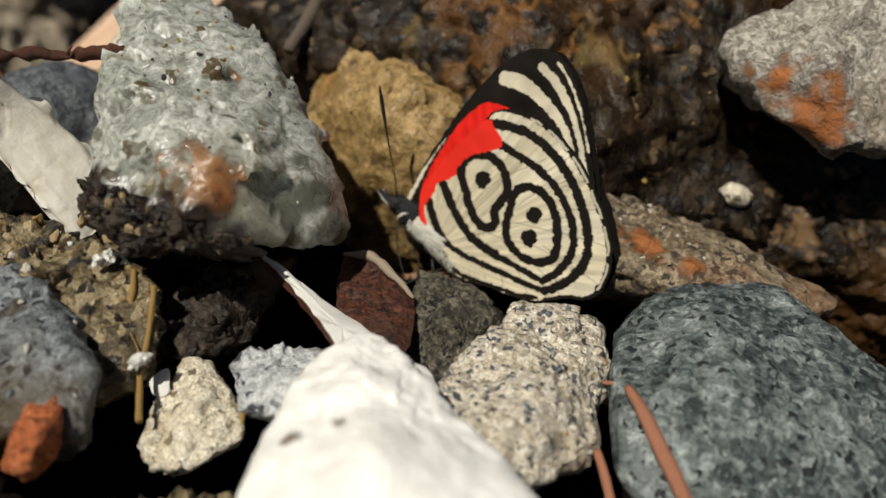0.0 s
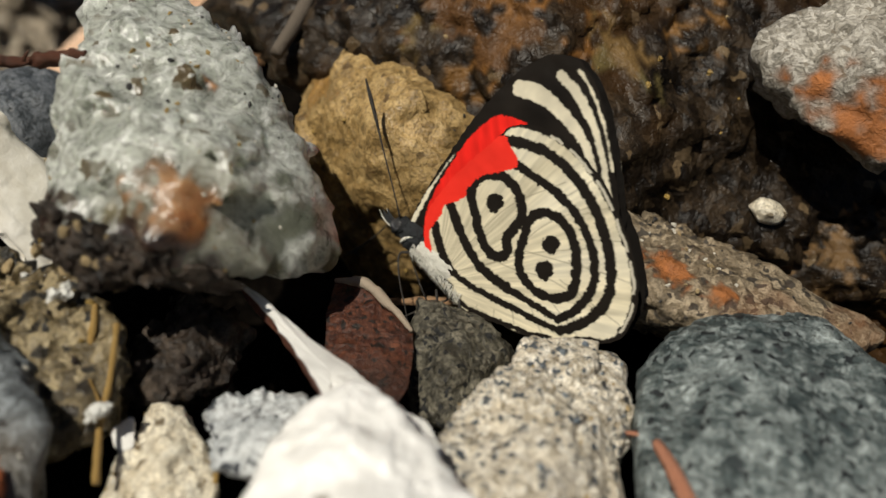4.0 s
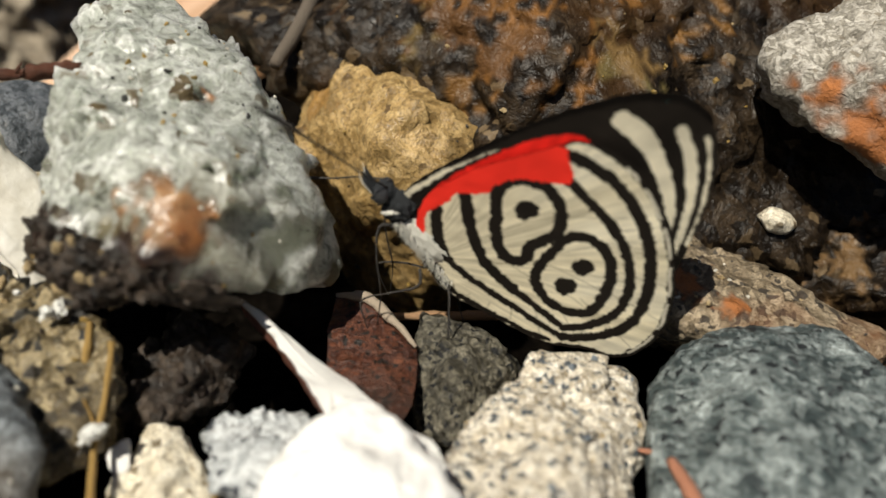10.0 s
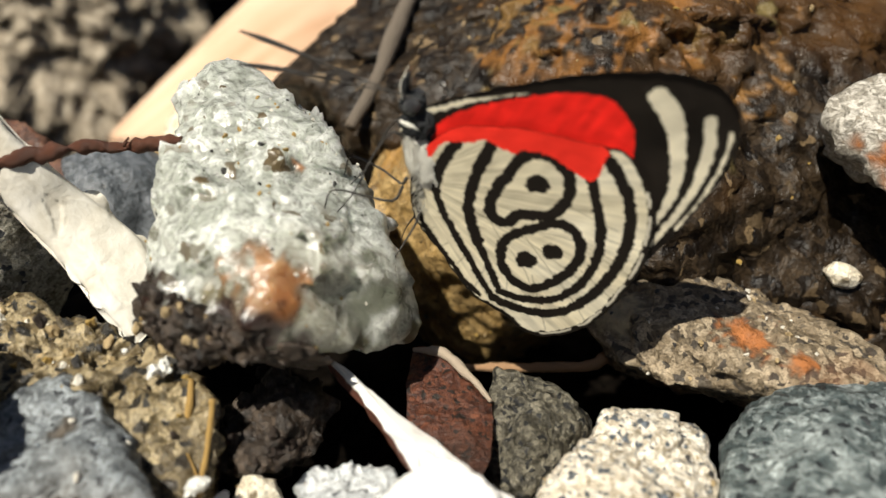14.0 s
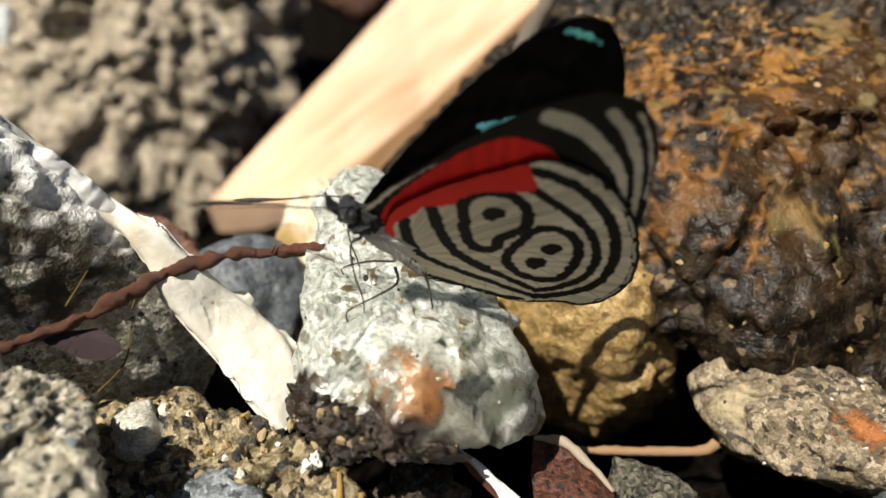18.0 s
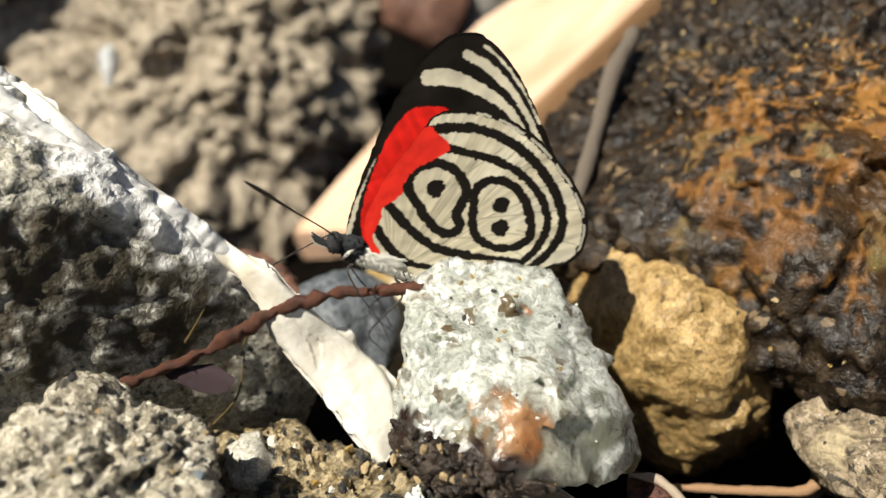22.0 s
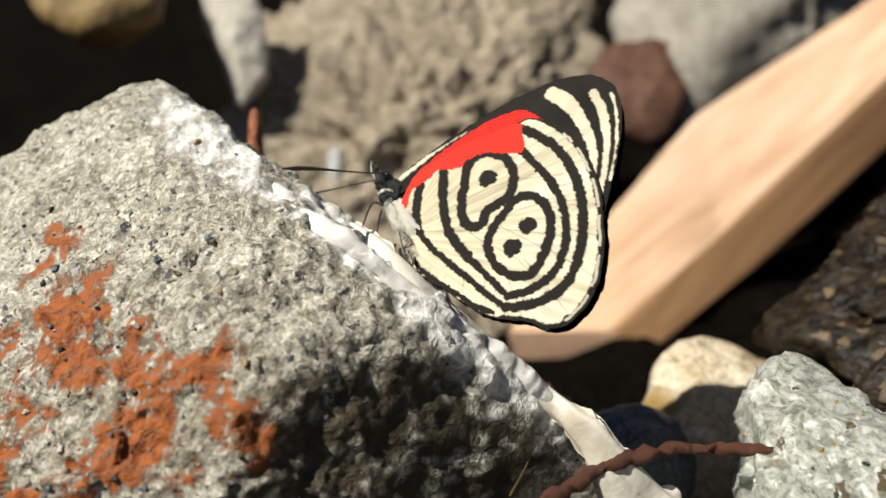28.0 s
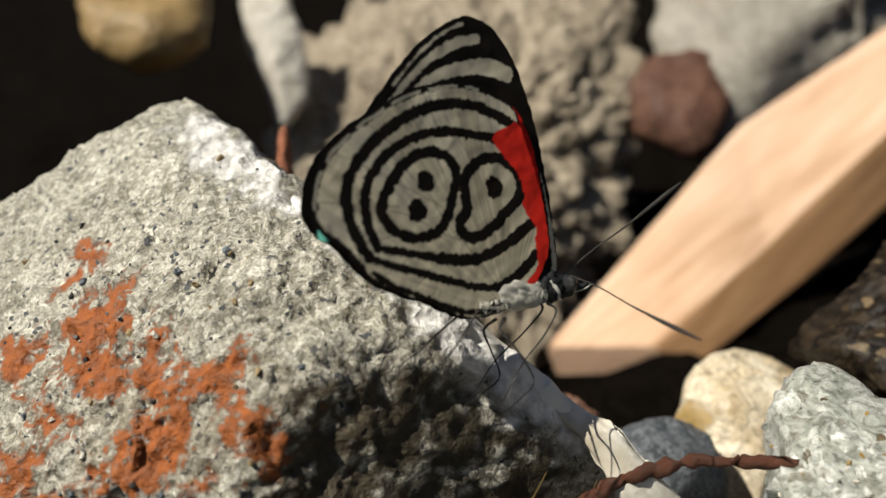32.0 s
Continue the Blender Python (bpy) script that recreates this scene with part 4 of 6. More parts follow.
HW_STRIPES = [
    (17.5, [(0.168, 1.219), (0.007, 1.314), (-0.173, 1.384), (-0.424, 1.400), (-0.673, 1.347), (-0.893, 1.247), (-1.067, 1.126), (-1.207, 0.973), (-1.270, 0.801), (-1.252, 0.641), (-1.209, 0.495), (-1.155, 0.399)]),
    (15.1, [(0.029, 1.120), (-0.170, 1.163), (-0.395, 1.202), (-0.620, 1.198), (-0.829, 1.129), (-0.994, 1.019), (-1.107, 0.875), (-1.139, 0.715), (-1.129, 0.582), (-1.088, 0.456)]),
    (18.3, [(0.003, 0.590), (0.114, 0.668), (0.164, 0.765), (0.121, 0.888), (0.014, 0.976), (-0.128, 0.994), (-0.254, 0.941), (-0.337, 0.840), (-0.340, 0.737), (-0.343, 0.644), (-0.411, 0.561), (-0.412, 0.485), (-0.344, 0.431), (-0.226, 0.448), (-0.104, 0.510), (0.003, 0.590)]),
    (16.7, [(-0.399, 0.942), (-0.478, 1.038), (-0.611, 1.071), (-0.774, 1.021), (-0.911, 0.899), (-1.011, 0.756), (-1.009, 0.642), (-0.937, 0.545), (-0.801, 0.486), (-0.663, 0.491), (-0.574, 0.531), (-0.499, 0.637), (-0.443, 0.766), (-0.403, 0.865), (-0.399, 0.942)]),
    (18.5, [(0.241, 0.493), (0.080, 0.407), (-0.062, 0.339), (-0.253, 0.282), (-0.427, 0.286), (-0.616, 0.323)]),
    (13.5, [(-0.616, 0.323), (-0.783, 0.369), (-0.946, 0.414), (-1.088, 0.456)]),
    (18.5, [(0.223, 0.240), (0.092, 0.141), (-0.032, 0.079), (-0.155, 0.044)]),
    (11.9, [(-0.155, 0.044), (-0.330, 0.073), (-0.539, 0.143), (-0.760, 0.235), (-0.984, 0.318), (-1.145, 0.395)]),
    (9.5, [(-0.215, -0.110), (-0.440, -0.092), (-0.655, 0.000), (-0.855, 0.104), (-1.020, 0.192), (-1.140, 0.295)]),
    (13.5, [(0.172, 0.000), (0.116, -0.064), (-0.047, -0.082), (-0.233, -0.067)]),
    (27, [(0.190, 1.430), (-0.031, 1.524), (-0.262, 1.575), (-0.532, 1.555), (-0.800, 1.478), (-1.057, 1.358), (-1.260, 1.226), (-1.410, 1.085), (-1.500, 0.921), (-1.535, 0.768)]),
    (18, [(-1.535, 0.768), (-1.490, 0.620), (-1.345, 0.473), (-1.229, 0.325)]),
]
FW_STRIPES = [
    ((30, 30, 24, 20, 16, 11, 6), [(0.251, 1.609), (0.108, 1.665), (-0.085, 1.672), (-0.294, 1.642), (-0.470, 1.579), (-0.595, 1.501), (-0.690, 1.425)]),
    ((16, 17, 15, 12, 10, 8, 6), [(0.041, 1.881), (-0.138, 1.854), (-0.340, 1.780), (-0.531, 1.664), (-0.693, 1.528), (-0.851, 1.394), (-0.970, 1.281)]),
    ((6, 6, 5, 4, 3), [(-0.061, 1.992), (-0.225, 1.939), (-0.408, 1.836), (-0.568, 1.715), (-0.726, 1.582)]),
    ((11, 11, 9, 6), [(0.309, -0.100), (0.395, 0.059), (0.420, 0.239), (0.436, 0.437)]),
    ((5, 3, 2), [(0.436, 0.437), (0.434, 0.630), (0.420, 0.850)]),
]
HW_DOTS = [(-0.084, 0.773), (-0.654, 0.870), (-0.746, 0.673)]
HW_VEINS = [
    [(-0.114, 0.097), (-0.132, 0.421), (-0.200, 0.861), (-0.427, 1.317)],
    [(-0.194, 0.093), (-0.411, 0.433), (-0.546, 0.657), (-0.900, 1.075)],
    [(-0.325, 0.276), (-0.445, 0.517), (-0.516, 0.944), (-0.717, 1.358)],
    [(-0.529, 0.670), (-0.806, 0.835), (-1.119, 1.017)],
    [(-0.325, 0.388), (-0.558, 0.487), (-0.837, 0.655), (-1.215, 0.743)],
]
UP_LOBES = [(0.185, 1.027), (0.086, 1.145), (-0.030, 1.248), (-0.156, 1.312), (-0.227, 1.260), (-0.291, 1.265), (-0.389, 1.225), (-0.425, 1.158), (-0.491, 1.135), (-0.618, 1.078), (-0.699, 1.042), (-0.653, 0.927), (-0.544, 0.882), (-0.367, 0.928), (-0.197, 0.942), (-0.102, 1.008), (-0.023, 0.994), (0.094, 1.012)]
UP_TIP = (10, [(0.184, 1.849), (0.068, 1.902), (-0.066, 1.925)])
UP_BAR = (17, [(-1.180, 1.130), (-1.290, 0.920), (-1.375, 0.700), (-1.410, 0.590)])
UP_VEINS = [[(-0.018, 1.283), (-0.112, 1.005)], [(-0.263, 1.282), (-0.111, 0.997)], [(-0.487, 1.163), (-0.200, 0.918)]]
HEAD = (0.475, 0.000, -0.045)
THORAX = (0.011, 0.000, -0.015)
ABDOMEN = [(-0.144, 0.000, -0.029), (-0.367, 0.000, -0.010), (-0.627, 0.000, 0.049), (-0.855, 0.000, 0.128)]
PALP = [(0.510, 0.000, -0.085), (0.615, 0.000, -0.080), (0.700, 0.000, -0.045)]
LEGS = [[(-0.150, 0.050, -0.190), (-0.240, 0.110, -0.260), (-0.160, 0.180, -0.430), (-0.090, 0.220, -0.650), (-0.240, 0.240, -0.740), (-0.420, 0.260, -0.810)],
        [(-0.360, 0.050, -0.090), (-0.440, 0.110, -0.120), (-0.590, 0.180, -0.220), (-0.740, 0.220, -0.320), (-0.930, 0.250, -0.410)],
        [(0.260, 0.040, -0.140), (0.300, 0.090, -0.210), (0.120, 0.140, -0.360), (-0.140, 0.180, -0.520), (-0.370, 0.200, -0.740)]]


CREAM, BLACK = np.array((0.64, 0.57, 0.41)), np.array((0.011, 0.0085, 0.0065))
RED, ORANGE = np.array((0.78, 0.020, 0.014)), np.array((0.80, 0.032, 0.020))


def soft_in(d, half, edge=0.006):
    return np.clip((half - d) / edge + 0.5, 0, 1)[:, None]


def paint(col, m, c):
    return col * (1 - m) + np.asarray(c) * m


def wing_sheet(outline, step):
    """A net of squares cut to the outline: flat points, faces and distance to the edge."""
    ring = smooth_line(outline, 420, True)
    ring = ring + 0.007 * np.stack([vnoise(np.stack([ring[:, 0] * 24, ring[:, 1] * 24, 0 * ring[:, 0] + 3 * k], 1), 70 + k) for k in (0, 1)], 1)
    lo, hi = ring.min(0) - step, ring.max(0) + step
    xs, zs = np.arange(lo[0], hi[0], step), np.arange(lo[1], hi[1], step)
    gx, gz = np.meshgrid(xs, zs)
    q = np.stack([gx.ravel(), gz.ravel()], 1)
    ins = inside(q, ring)
    idx = np.arange(len(q)).reshape(gx.shape)
    f = np.stack([idx[:-1, :-1].ravel(), idx[:-1, 1:].ravel(), idx[1:, 1:].ravel(), idx[1:, :-1].ravel()], 1)
    f = f[ins[f].any(1)]
    used, f = np.unique(f, return_inverse=True)
    f = f.reshape(-1, 4)
    q, ins = q[used], ins[used]
    d, e, way = near(q, np.concatenate([ring, ring[:1]]))
    q = np.where(ins[:, None], q, e)
    return q, f, np.where(ins, d, 0)


def ragged(q, seed):
    p = np.stack([q[:, 0] * 22, q[:, 1] * 22, 0 * q[:, 0] + seed], 1)
    return 0.007 * fbm(p, seed, 2, 0.6) + 0.007 * vnoise(p * 3.4, seed + 5)


def hind_under(q, edge):
    w = ragged(q, 3)
    tone = fbm(np.stack([q[:, 0] * 4, q[:, 1] * 4, 0 * q[:, 0]], 1), 5, 3)[:, None]
    ang, far = np.arctan2(q[:, 1] + 0.15, q[:, 0] + 0.1), np.hypot(q[:, 0], q[:, 1])
    rows = fbm(np.stack([ang * 38, far * 2.5, 0 * ang], 1), 6, 3)[:, None]
    cell = (0.5 + 0.5 * np.cos(ang * 17))[:, None] * np.clip((far - 0.75) / 0.4, 0, 1)[:, None]
    col = CREAM * (0.93 + 0.09 * tone + 0.2 * rows) + cell * np.array((0.06, 0.07, 0.08))
    for v in HW_VEINS:
        col = paint(col, 0.55 * soft_in(near(q, smooth_line(v, 40))[0], 0.0055), CREAM * 0.38)
    for k in range(15):
        turn = 0.35 + 0.27 * k
        way = np.array((-math.sin(turn) * 0.9, math.cos(turn)))
        hub = np.array((-0.30, 0.62))
        col = paint(col, 0.5 * soft_in(near(q, np.array([hub + 0.66 * way, hub + 1.0 * way, hub + 1.6 * way]))[0] + 0.3 * w, 0.0052), CREAM * 0.30)
    for width, line in HW_STRIPES:
        col = paint(col, soft_in(near(q, smooth_line(line, 70))[0] + w, 0.55 * width * K), BLACK)
    for c in HW_DOTS:
        col = paint(col, soft_in(np.linalg.norm((q - np.array(c)) * (1.0, 0.92), axis=1) + 1.4 * w, 17 * K), BLACK)
    col = paint(col, soft_in(edge + 0.6 * w, 4 * K), BLACK)
    beads = 0.85 * (np.cos(ang * 34) < 0.8)[:, None] * (q[:, :1] < -0.1) * (q[:, 1:] > 0.7)
    col = paint(col, beads * soft_in(np.abs(edge - 0.036) + 0.3 * w, 0.0105), CREAM * 0.9 + np.array((0, 0.02, 0.06)))
    ring = smooth_line(HW_RED, 140, True)
    d = near(q, np.concatenate([ring, ring[:1]]))[0]
    col = paint(col, np.clip(np.where(inside(q, ring), d, -d) / 0.006 + 0.5 + w / 0.006, 0, 1)[:, None], ORANGE * (1 + 0.08 * tone))
    return col


def fore_under(q, edge):
    w = ragged(q, 11)
    tone = fbm(np.stack([q[:, 0] * 4, q[:, 1] * 4, 0 * q[:, 0]], 1), 15, 3)[:, None]
    col = BLACK * (1 + 0.3 * tone)
    ring = smooth_line(FW_RED, 120, True)
    d = near(q, np.concatenate([ring, ring[:1]]))[0]
    streak = 0.97 + 0.14 * fbm(np.stack([q[:, 0] * 3 + q[:, 1] * 2, (q[:, 1] - q[:, 0]) * 14, 0 * d], 1), 4, 2)[:, None]
    col = paint(col, np.clip(np.where(inside(q, ring), d, -d) / 0.006 + 0.5 + w / 0.006, 0, 1)[:, None], RED * streak)
    for widths, line in FW_STRIPES:
        far, e, way = near(q, smooth_line(line, 70))
        half = 0.5 * K * np.interp(way, np.linspace(0, 1, len(widths)), widths)
        col = paint(col, soft_in(far + w, half), CREAM * (0.95 + 0.16 * fbm(np.stack([q[:, 0] * 9, q[:, 1] * 5, 0 * d], 1), 8, 3)[:, None]) + np.array((0.0, 0.01, 0.03)))
    return col


def upper(q, marks, seed, lobes):
    w = ragged(q, seed)
    col = np.tile(BLACK * 0.45, (len(q), 1))
    for width, line in marks:
        m = soft_in(near(q, smooth_line(line, 60))[0] + 1.3 * w, 0.5 * width * K)
        shift = 0.5 + 0.5 * np.sin(9 * q[:, :1] + 4 * q[:, 1:])
        col = paint(col, m, np.array((0.16, 0.62, 0.80)) * (1 - shift) + np.array((0.22, 0.80, 0.62)) * shift)
    if lobes:
        ring = smooth_line(UP_LOBES, 140, True)
        d = near(q, np.concatenate([ring, ring[:1]]))[0]
        shift = np.clip(0.35 - 1.1 * q[:, :1] + 0.25 * fbm(np.stack([q[:, 0] * 9, q[:, 1] * 9, 0 * d], 1), 41, 3)[:, None], 0, 1)
        tint = np.array((0.26, 0.72, 0.92)) * (1 - shift) + np.array((0.24, 0.92, 0.60)) * shift
        col = paint(col, np.clip(np.where(inside(q, ring), d, -d) / 0.008 + 0.5 + 2.0 * w / 0.008, 0, 1)[:, None], tint)
    for v in UP_VEINS:
        col = paint(col, soft_in(near(q, smooth_line(v, 30))[0], 0.006), BLACK * 0.5)
    return col


wing_mat, wt, wb = nodes_of("wing_scales")
attr = wt.nodes.new("ShaderNodeAttribute")
attr.attribute_name = "pigment"
wt.links.new(attr.outputs["Color"], wb.inputs["Base Color"])
wb.inputs["Roughness"].default_value = 0.62
wb.inputs["Specular IOR Level"].default_value = 0.10
grainy = wt.nodes.new("ShaderNodeTexNoise")
grainy.inputs["Scale"].default_value = 14000
wbump = wt.nodes.new("ShaderNodeBump")
wbump.inputs["Strength"].default_value, wbump.inputs["Distance"].default_value = 0.25, 0.00004
wt.links.new(grainy.outputs[0], wbump.inputs["Height"])
wt.links.new(wbump.outputs[0], wb.inputs["Normal"])


def wing(name, outline, under, marks, side, gap, label):
    """A wing of two scaled faces; side +1 is the insect's left; the under face looks outwards when the wings are shut."""
    q, f, edge = wing_sheet(outline, 0.0082)
    camber = 0.05 * np.sin(np.clip(-q[:, 0] / 2.0, 0, 1) * 3.1) * np.clip(q[:, 1] / 1.6, -0.2, 1)
    scallop = 0.003 * fbm(np.stack([q[:, 0] * 9, q[:, 1] * 9, 0 * q[:, 0]], 1), 8, 2)
    y = gap + camber * 0.6 + scallop
    out = np.stack([q[:, 0], side * (y + 0.003), q[:, 1]], 1)
    inn = np.stack([q[:, 0], side * (y - 0.003), q[:, 1]], 1)
    n = len(q)
    faces = np.concatenate([f if side < 0 else f[:, ::-1], (f[:, ::-1] if side < 0 else f) + n])
    me = mesh_from(name, np.concatenate([out, inn]) * CM, faces, wing_mat)
    col = np.concatenate([under(q, edge), upper(q, marks, 31, len(marks) > 1)])
    at = me.color_attributes.new("pigment", "FLOAT_COLOR", "POINT")
    at.data.foreach_set("color", np.concatenate([np.clip(col, 0.002, 1), np.ones((2 * n, 1))], 1).astype(np.float32).ravel())
    return part(name, me, butterfly, label)


def tube(name, pts, radii, mat, parent, label="", sides=8, rough=0.0, n=28, seed=0, bumps=9.0, crumble=0.0):
    """A tapered round stem along a smooth line (cm)."""
    p = smooth_line(pts, n)
    r = np.interp(np.linspace(0, 1, n), np.linspace(0, 1, len(radii)), radii)
    d = np.gradient(p, axis=0)
    d /= np.linalg.norm(d, axis=1)[:, None] + 1e-9
    up = np.where(np.abs(d[:, 2:3]) > 0.9, np.array([[1.0, 0, 0]]), np.array([[0, 0, 1.0]]))
    s = np.cross(d, up)
    s /= np.linalg.norm(s, axis=1)[:, None] + 1e-9
    u = np.cross(s, d)
    a = np.linspace(0, 2 * np.pi, sides, endpoint=False)
    ringed = p[:, None] + r[:, None, None] * (np.cos(a)[None, :, None] * s[:, None] + np.sin(a)[None, :, None] * u[:, None])
    v = ringed.reshape(-1, 3)
    if rough:
        lump = rough * fbm(v * bumps, seed, 3)
        if crumble:
            lump = lump + crumble * crush(v * bumps, seed) + 0.5 * crumble * crush(v * bumps * 2.7, seed + 3)
        v = v + (v - np.repeat(p, sides, 0)) * lump[:, None]
    i = np.arange(n * sides).reshape(n, sides)
    f = np.stack([i[:-1].ravel(), np.roll(i, -1, 1)[:-1].ravel(), np.roll(i, -1, 1)[1:].ravel(), i[1:].ravel()], 1)
    v = np.concatenate([v, p[:1], p[-1:]])
    c0 = np.stack([np.full(sides, n * sides), np.roll(i[0], -1), i[0], i[0]], 1)
    c1 = np.stack([np.full(sides, n * sides + 1), i[-1], np.roll(i[-1], -1), np.roll(i[-1], -1)], 1)
    bm = bmesh.new()
    bv = [bm.verts.new(c * CM) for c in v]
    for q in np.concatenate([f, c0, c1]):
        ids = list(dict.fromkeys(q.tolist()))
        bm.faces.new([bv[k] for k in ids])
    for fc in bm.faces:
        fc.smooth = True
    me = bpy.data.meshes.new(name)
    bm.to_mesh(me)
    bm.free()
    me.materials.append(mat)
    if parent is None:
        return new(name, me)
    return part(name, me, parent, label)


def blob(name, mid, radii, turn, mat, parent, label="", seed=0, rough=0.03, level=4):
    u, f = ico(level)
    p = u * np.array(radii)
    p = p + u * (rough * min(radii) * 3 * fbm(u * 5, seed, 3))[:, None]
    rot3 = np.array(Euler([radians(a) for a in turn]).to_matrix())
    return part(name, mesh_from(name, (p @ rot3.T + np.array(mid)) * CM, f, mat), parent, label)


def plain(name, color, rough=0.6, spec=0.4, tone=0.5, scale=2500):
    m, nt, b = nodes_of(name)
    n = nt.nodes.new("ShaderNodeTexNoise")
    n.inputs["Scale"].default_value, n.inputs["Detail"].default_value = scale, 4
    r = nt.nodes.new("ShaderNodeValToRGB")
    r.color_ramp.elements[0].color = (*[c * (1 - tone) for c in color], 1)
    r.color_ramp.elements[1].color = (*[min(1, c * (1 + tone)) for c in color], 1)
    r.color_ramp.elements[0].position, r.color_ramp.elements[1].position = 0.3, 0.7
    nt.links.new(n.outputs[0], r.inputs[0])
    nt.links.new(r.outputs[0], b.inputs["Base Color"])
    b.inputs["Roughness"].default_value, b.inputs["Specular IOR Level"].default_value = rough, spec
    bp = nt.nodes.new("ShaderNodeBump")
    bp.inputs["Strength"].default_value, bp.inputs["Distance"].default_value = 0.5, 0.0002
    nt.links.new(n.outputs[0], bp.inputs["Height"])
    nt.links.new(bp.outputs[0], b.inputs["Normal"])
    return m


fur_pale = plain("pale_fur", (0.62, 0.60, 0.53), 0.9, 0.1)
fur_dark = plain("dark_fur", (0.02, 0.022, 0.024), 0.7, 0.3)
shell_dark = plain("dark_cuticle", (0.035, 0.03, 0.026), 0.45, 0.5)
eye_mat = plain("eye_gloss", (0.03, 0.03, 0.032), 0.15, 0.6)

butterfly = new("butterfly")
tagged(butterfly, "small butterfly with red, cream and black ringed wings", "butterfly")
W_HL = wing("hindwing", HW_EDGE, hind_under, [UP_BAR], 1, 0.046, "cream hindwing with black rings and dots")
W_HR = wing("hindwing", HW_EDGE, hind_under, [UP_BAR], -1, 0.046, "cream hindwing with black rings and dots")
W_FL = wing("forewing", FW_EDGE, fore_under, [UP_TIP, UP_TIP], 1, 0.012, "black forewing with red patch and cream bars")
W_FR = wing("forewing", FW_EDGE, fore_under, [UP_TIP, UP_TIP], -1, 0.012, "black forewing with red patch and cream bars")
tx, ty, tz = THORAX
thorax = blob("thorax", (tx + 0.02, 0, tz - 0.010), (0.29, 0.070, 0.128), (0, 10, 0), fur_pale, butterfly, "pale furry thorax", 3, 0.08)
tube("abdomen", [(a, b, c) for a, b, c in ABDOMEN], (0.036, 0.042, 0.038, 0.015), fur_pale, butterfly, "pale slender abdomen", 12, 0.12, 24, 4)
hx, hy, hz = HEAD
collar = blob("collar", (0.5 * (hx + tx) + 0.09, 0, 0.5 * (hz + tz) + 0.005), (0.14, 0.08, 0.125), (0, 0, 0), fur_dark, butterfly, "black collar behind the head", 9, 0.08)
for s in (1, -1):
    tube("collar_stripe", [(hx - 0.17, s * 0.055, hz + 0.07), (hx - 0.12, s * 0.075, hz - 0.02), (hx - 0.10, s * 0.05, hz - 0.09)], (0.012, 0.022, 0.012), fur_pale, collar, "white stripe of the collar", 6, 0.2, 12, 11)
ANT = {}
head = blob("head", (hx, 0, hz), (0.085, 0.085, 0.09), (0, 0, 0), fur_dark, butterfly, "black head with pale stripes", 5, 0.06)
for s in (1, -1):
    blob("eye", (hx + 0.02, s * 0.07, hz + 0.01), (0.058, 0.045, 0.065), (0, 20, 0), eye_mat, head, "glossy black eye", 6, 0.0, 3)
    tube("palp", [(a, s * (0.018 + 0.008 * k), c) for k, (a, b, c) in enumerate(PALP)], (0.024, 0.027, 0.005), fur_dark, head, "black pointed palp", 8, 0.1, 16, 7)
    tube("palp_stripe", [(a + 0.022, s * (0.038 + 0.008 * k), c - 0.016) for k, (a, b, c) in enumerate(PALP)], (0.006, 0.007, 0.002), fur_pale, head, "white stripe of the palp", 6, 0.1, 12, 8)
    ANT[s] = tube("antenna", [(0, 0, 0), (0.02, 0.01, 0.28), (0.0, 0.0, 0.62), (-0.01, 0.0, 0.95), (0, 0, 1.22)],
                  (0.009, 0.007, 0.006, 0.007, 0.009, 0.017, 0.019, 0.007), shell_dark, butterfly, "thin clubbed antenna", 6, 0.0, 40, 9)
    for leg in LEGS:
        tube("leg", [(a, s * b, c) for a, b, c in leg], (0.014, 0.011, 0.008, 0.0065, 0.005, 0.003), shell_dark, butterfly, "thin dark leg", 6, 0.15, 20, 10)

# hairs on the pale underside of the body
rng = np.random.default_rng(4)
hv, hf = [], []
for k in range(1300):
    a, s = rng.uniform(0.25, 1.0), rng.choice((-1, 1))
    th = rng.uniform(-2.9, -0.25)
    base = np.array((tx + rng.uniform(-0.36, 0.26), 0, tz + 0.01))
    out3 = np.array((-0.5, 0.7 * s * abs(math.cos(th)), math.sin(th) * 1.0))
    out3 /= np.linalg.norm(out3)
    root3 = base + np.array((0, s * 0.066 * abs(math.cos(th)), 0.125 * math.sin(th)))
    tip = root3 + out3 * rng.uniform(0.02, 0.07)
    side3 = np.cross(out3, (0.3, 0.2, 0.9)) * 0.004
    n0 = len(hv)
    hv += [root3 - side3, root3 + side3, tip]
    hf.append((n0, n0 + 1, n0 + 2))
part("fur", mesh_from("fur", np.array(hv) * CM, np.array(hf), fur_pale, False), butterfly, "fine pale hairs")

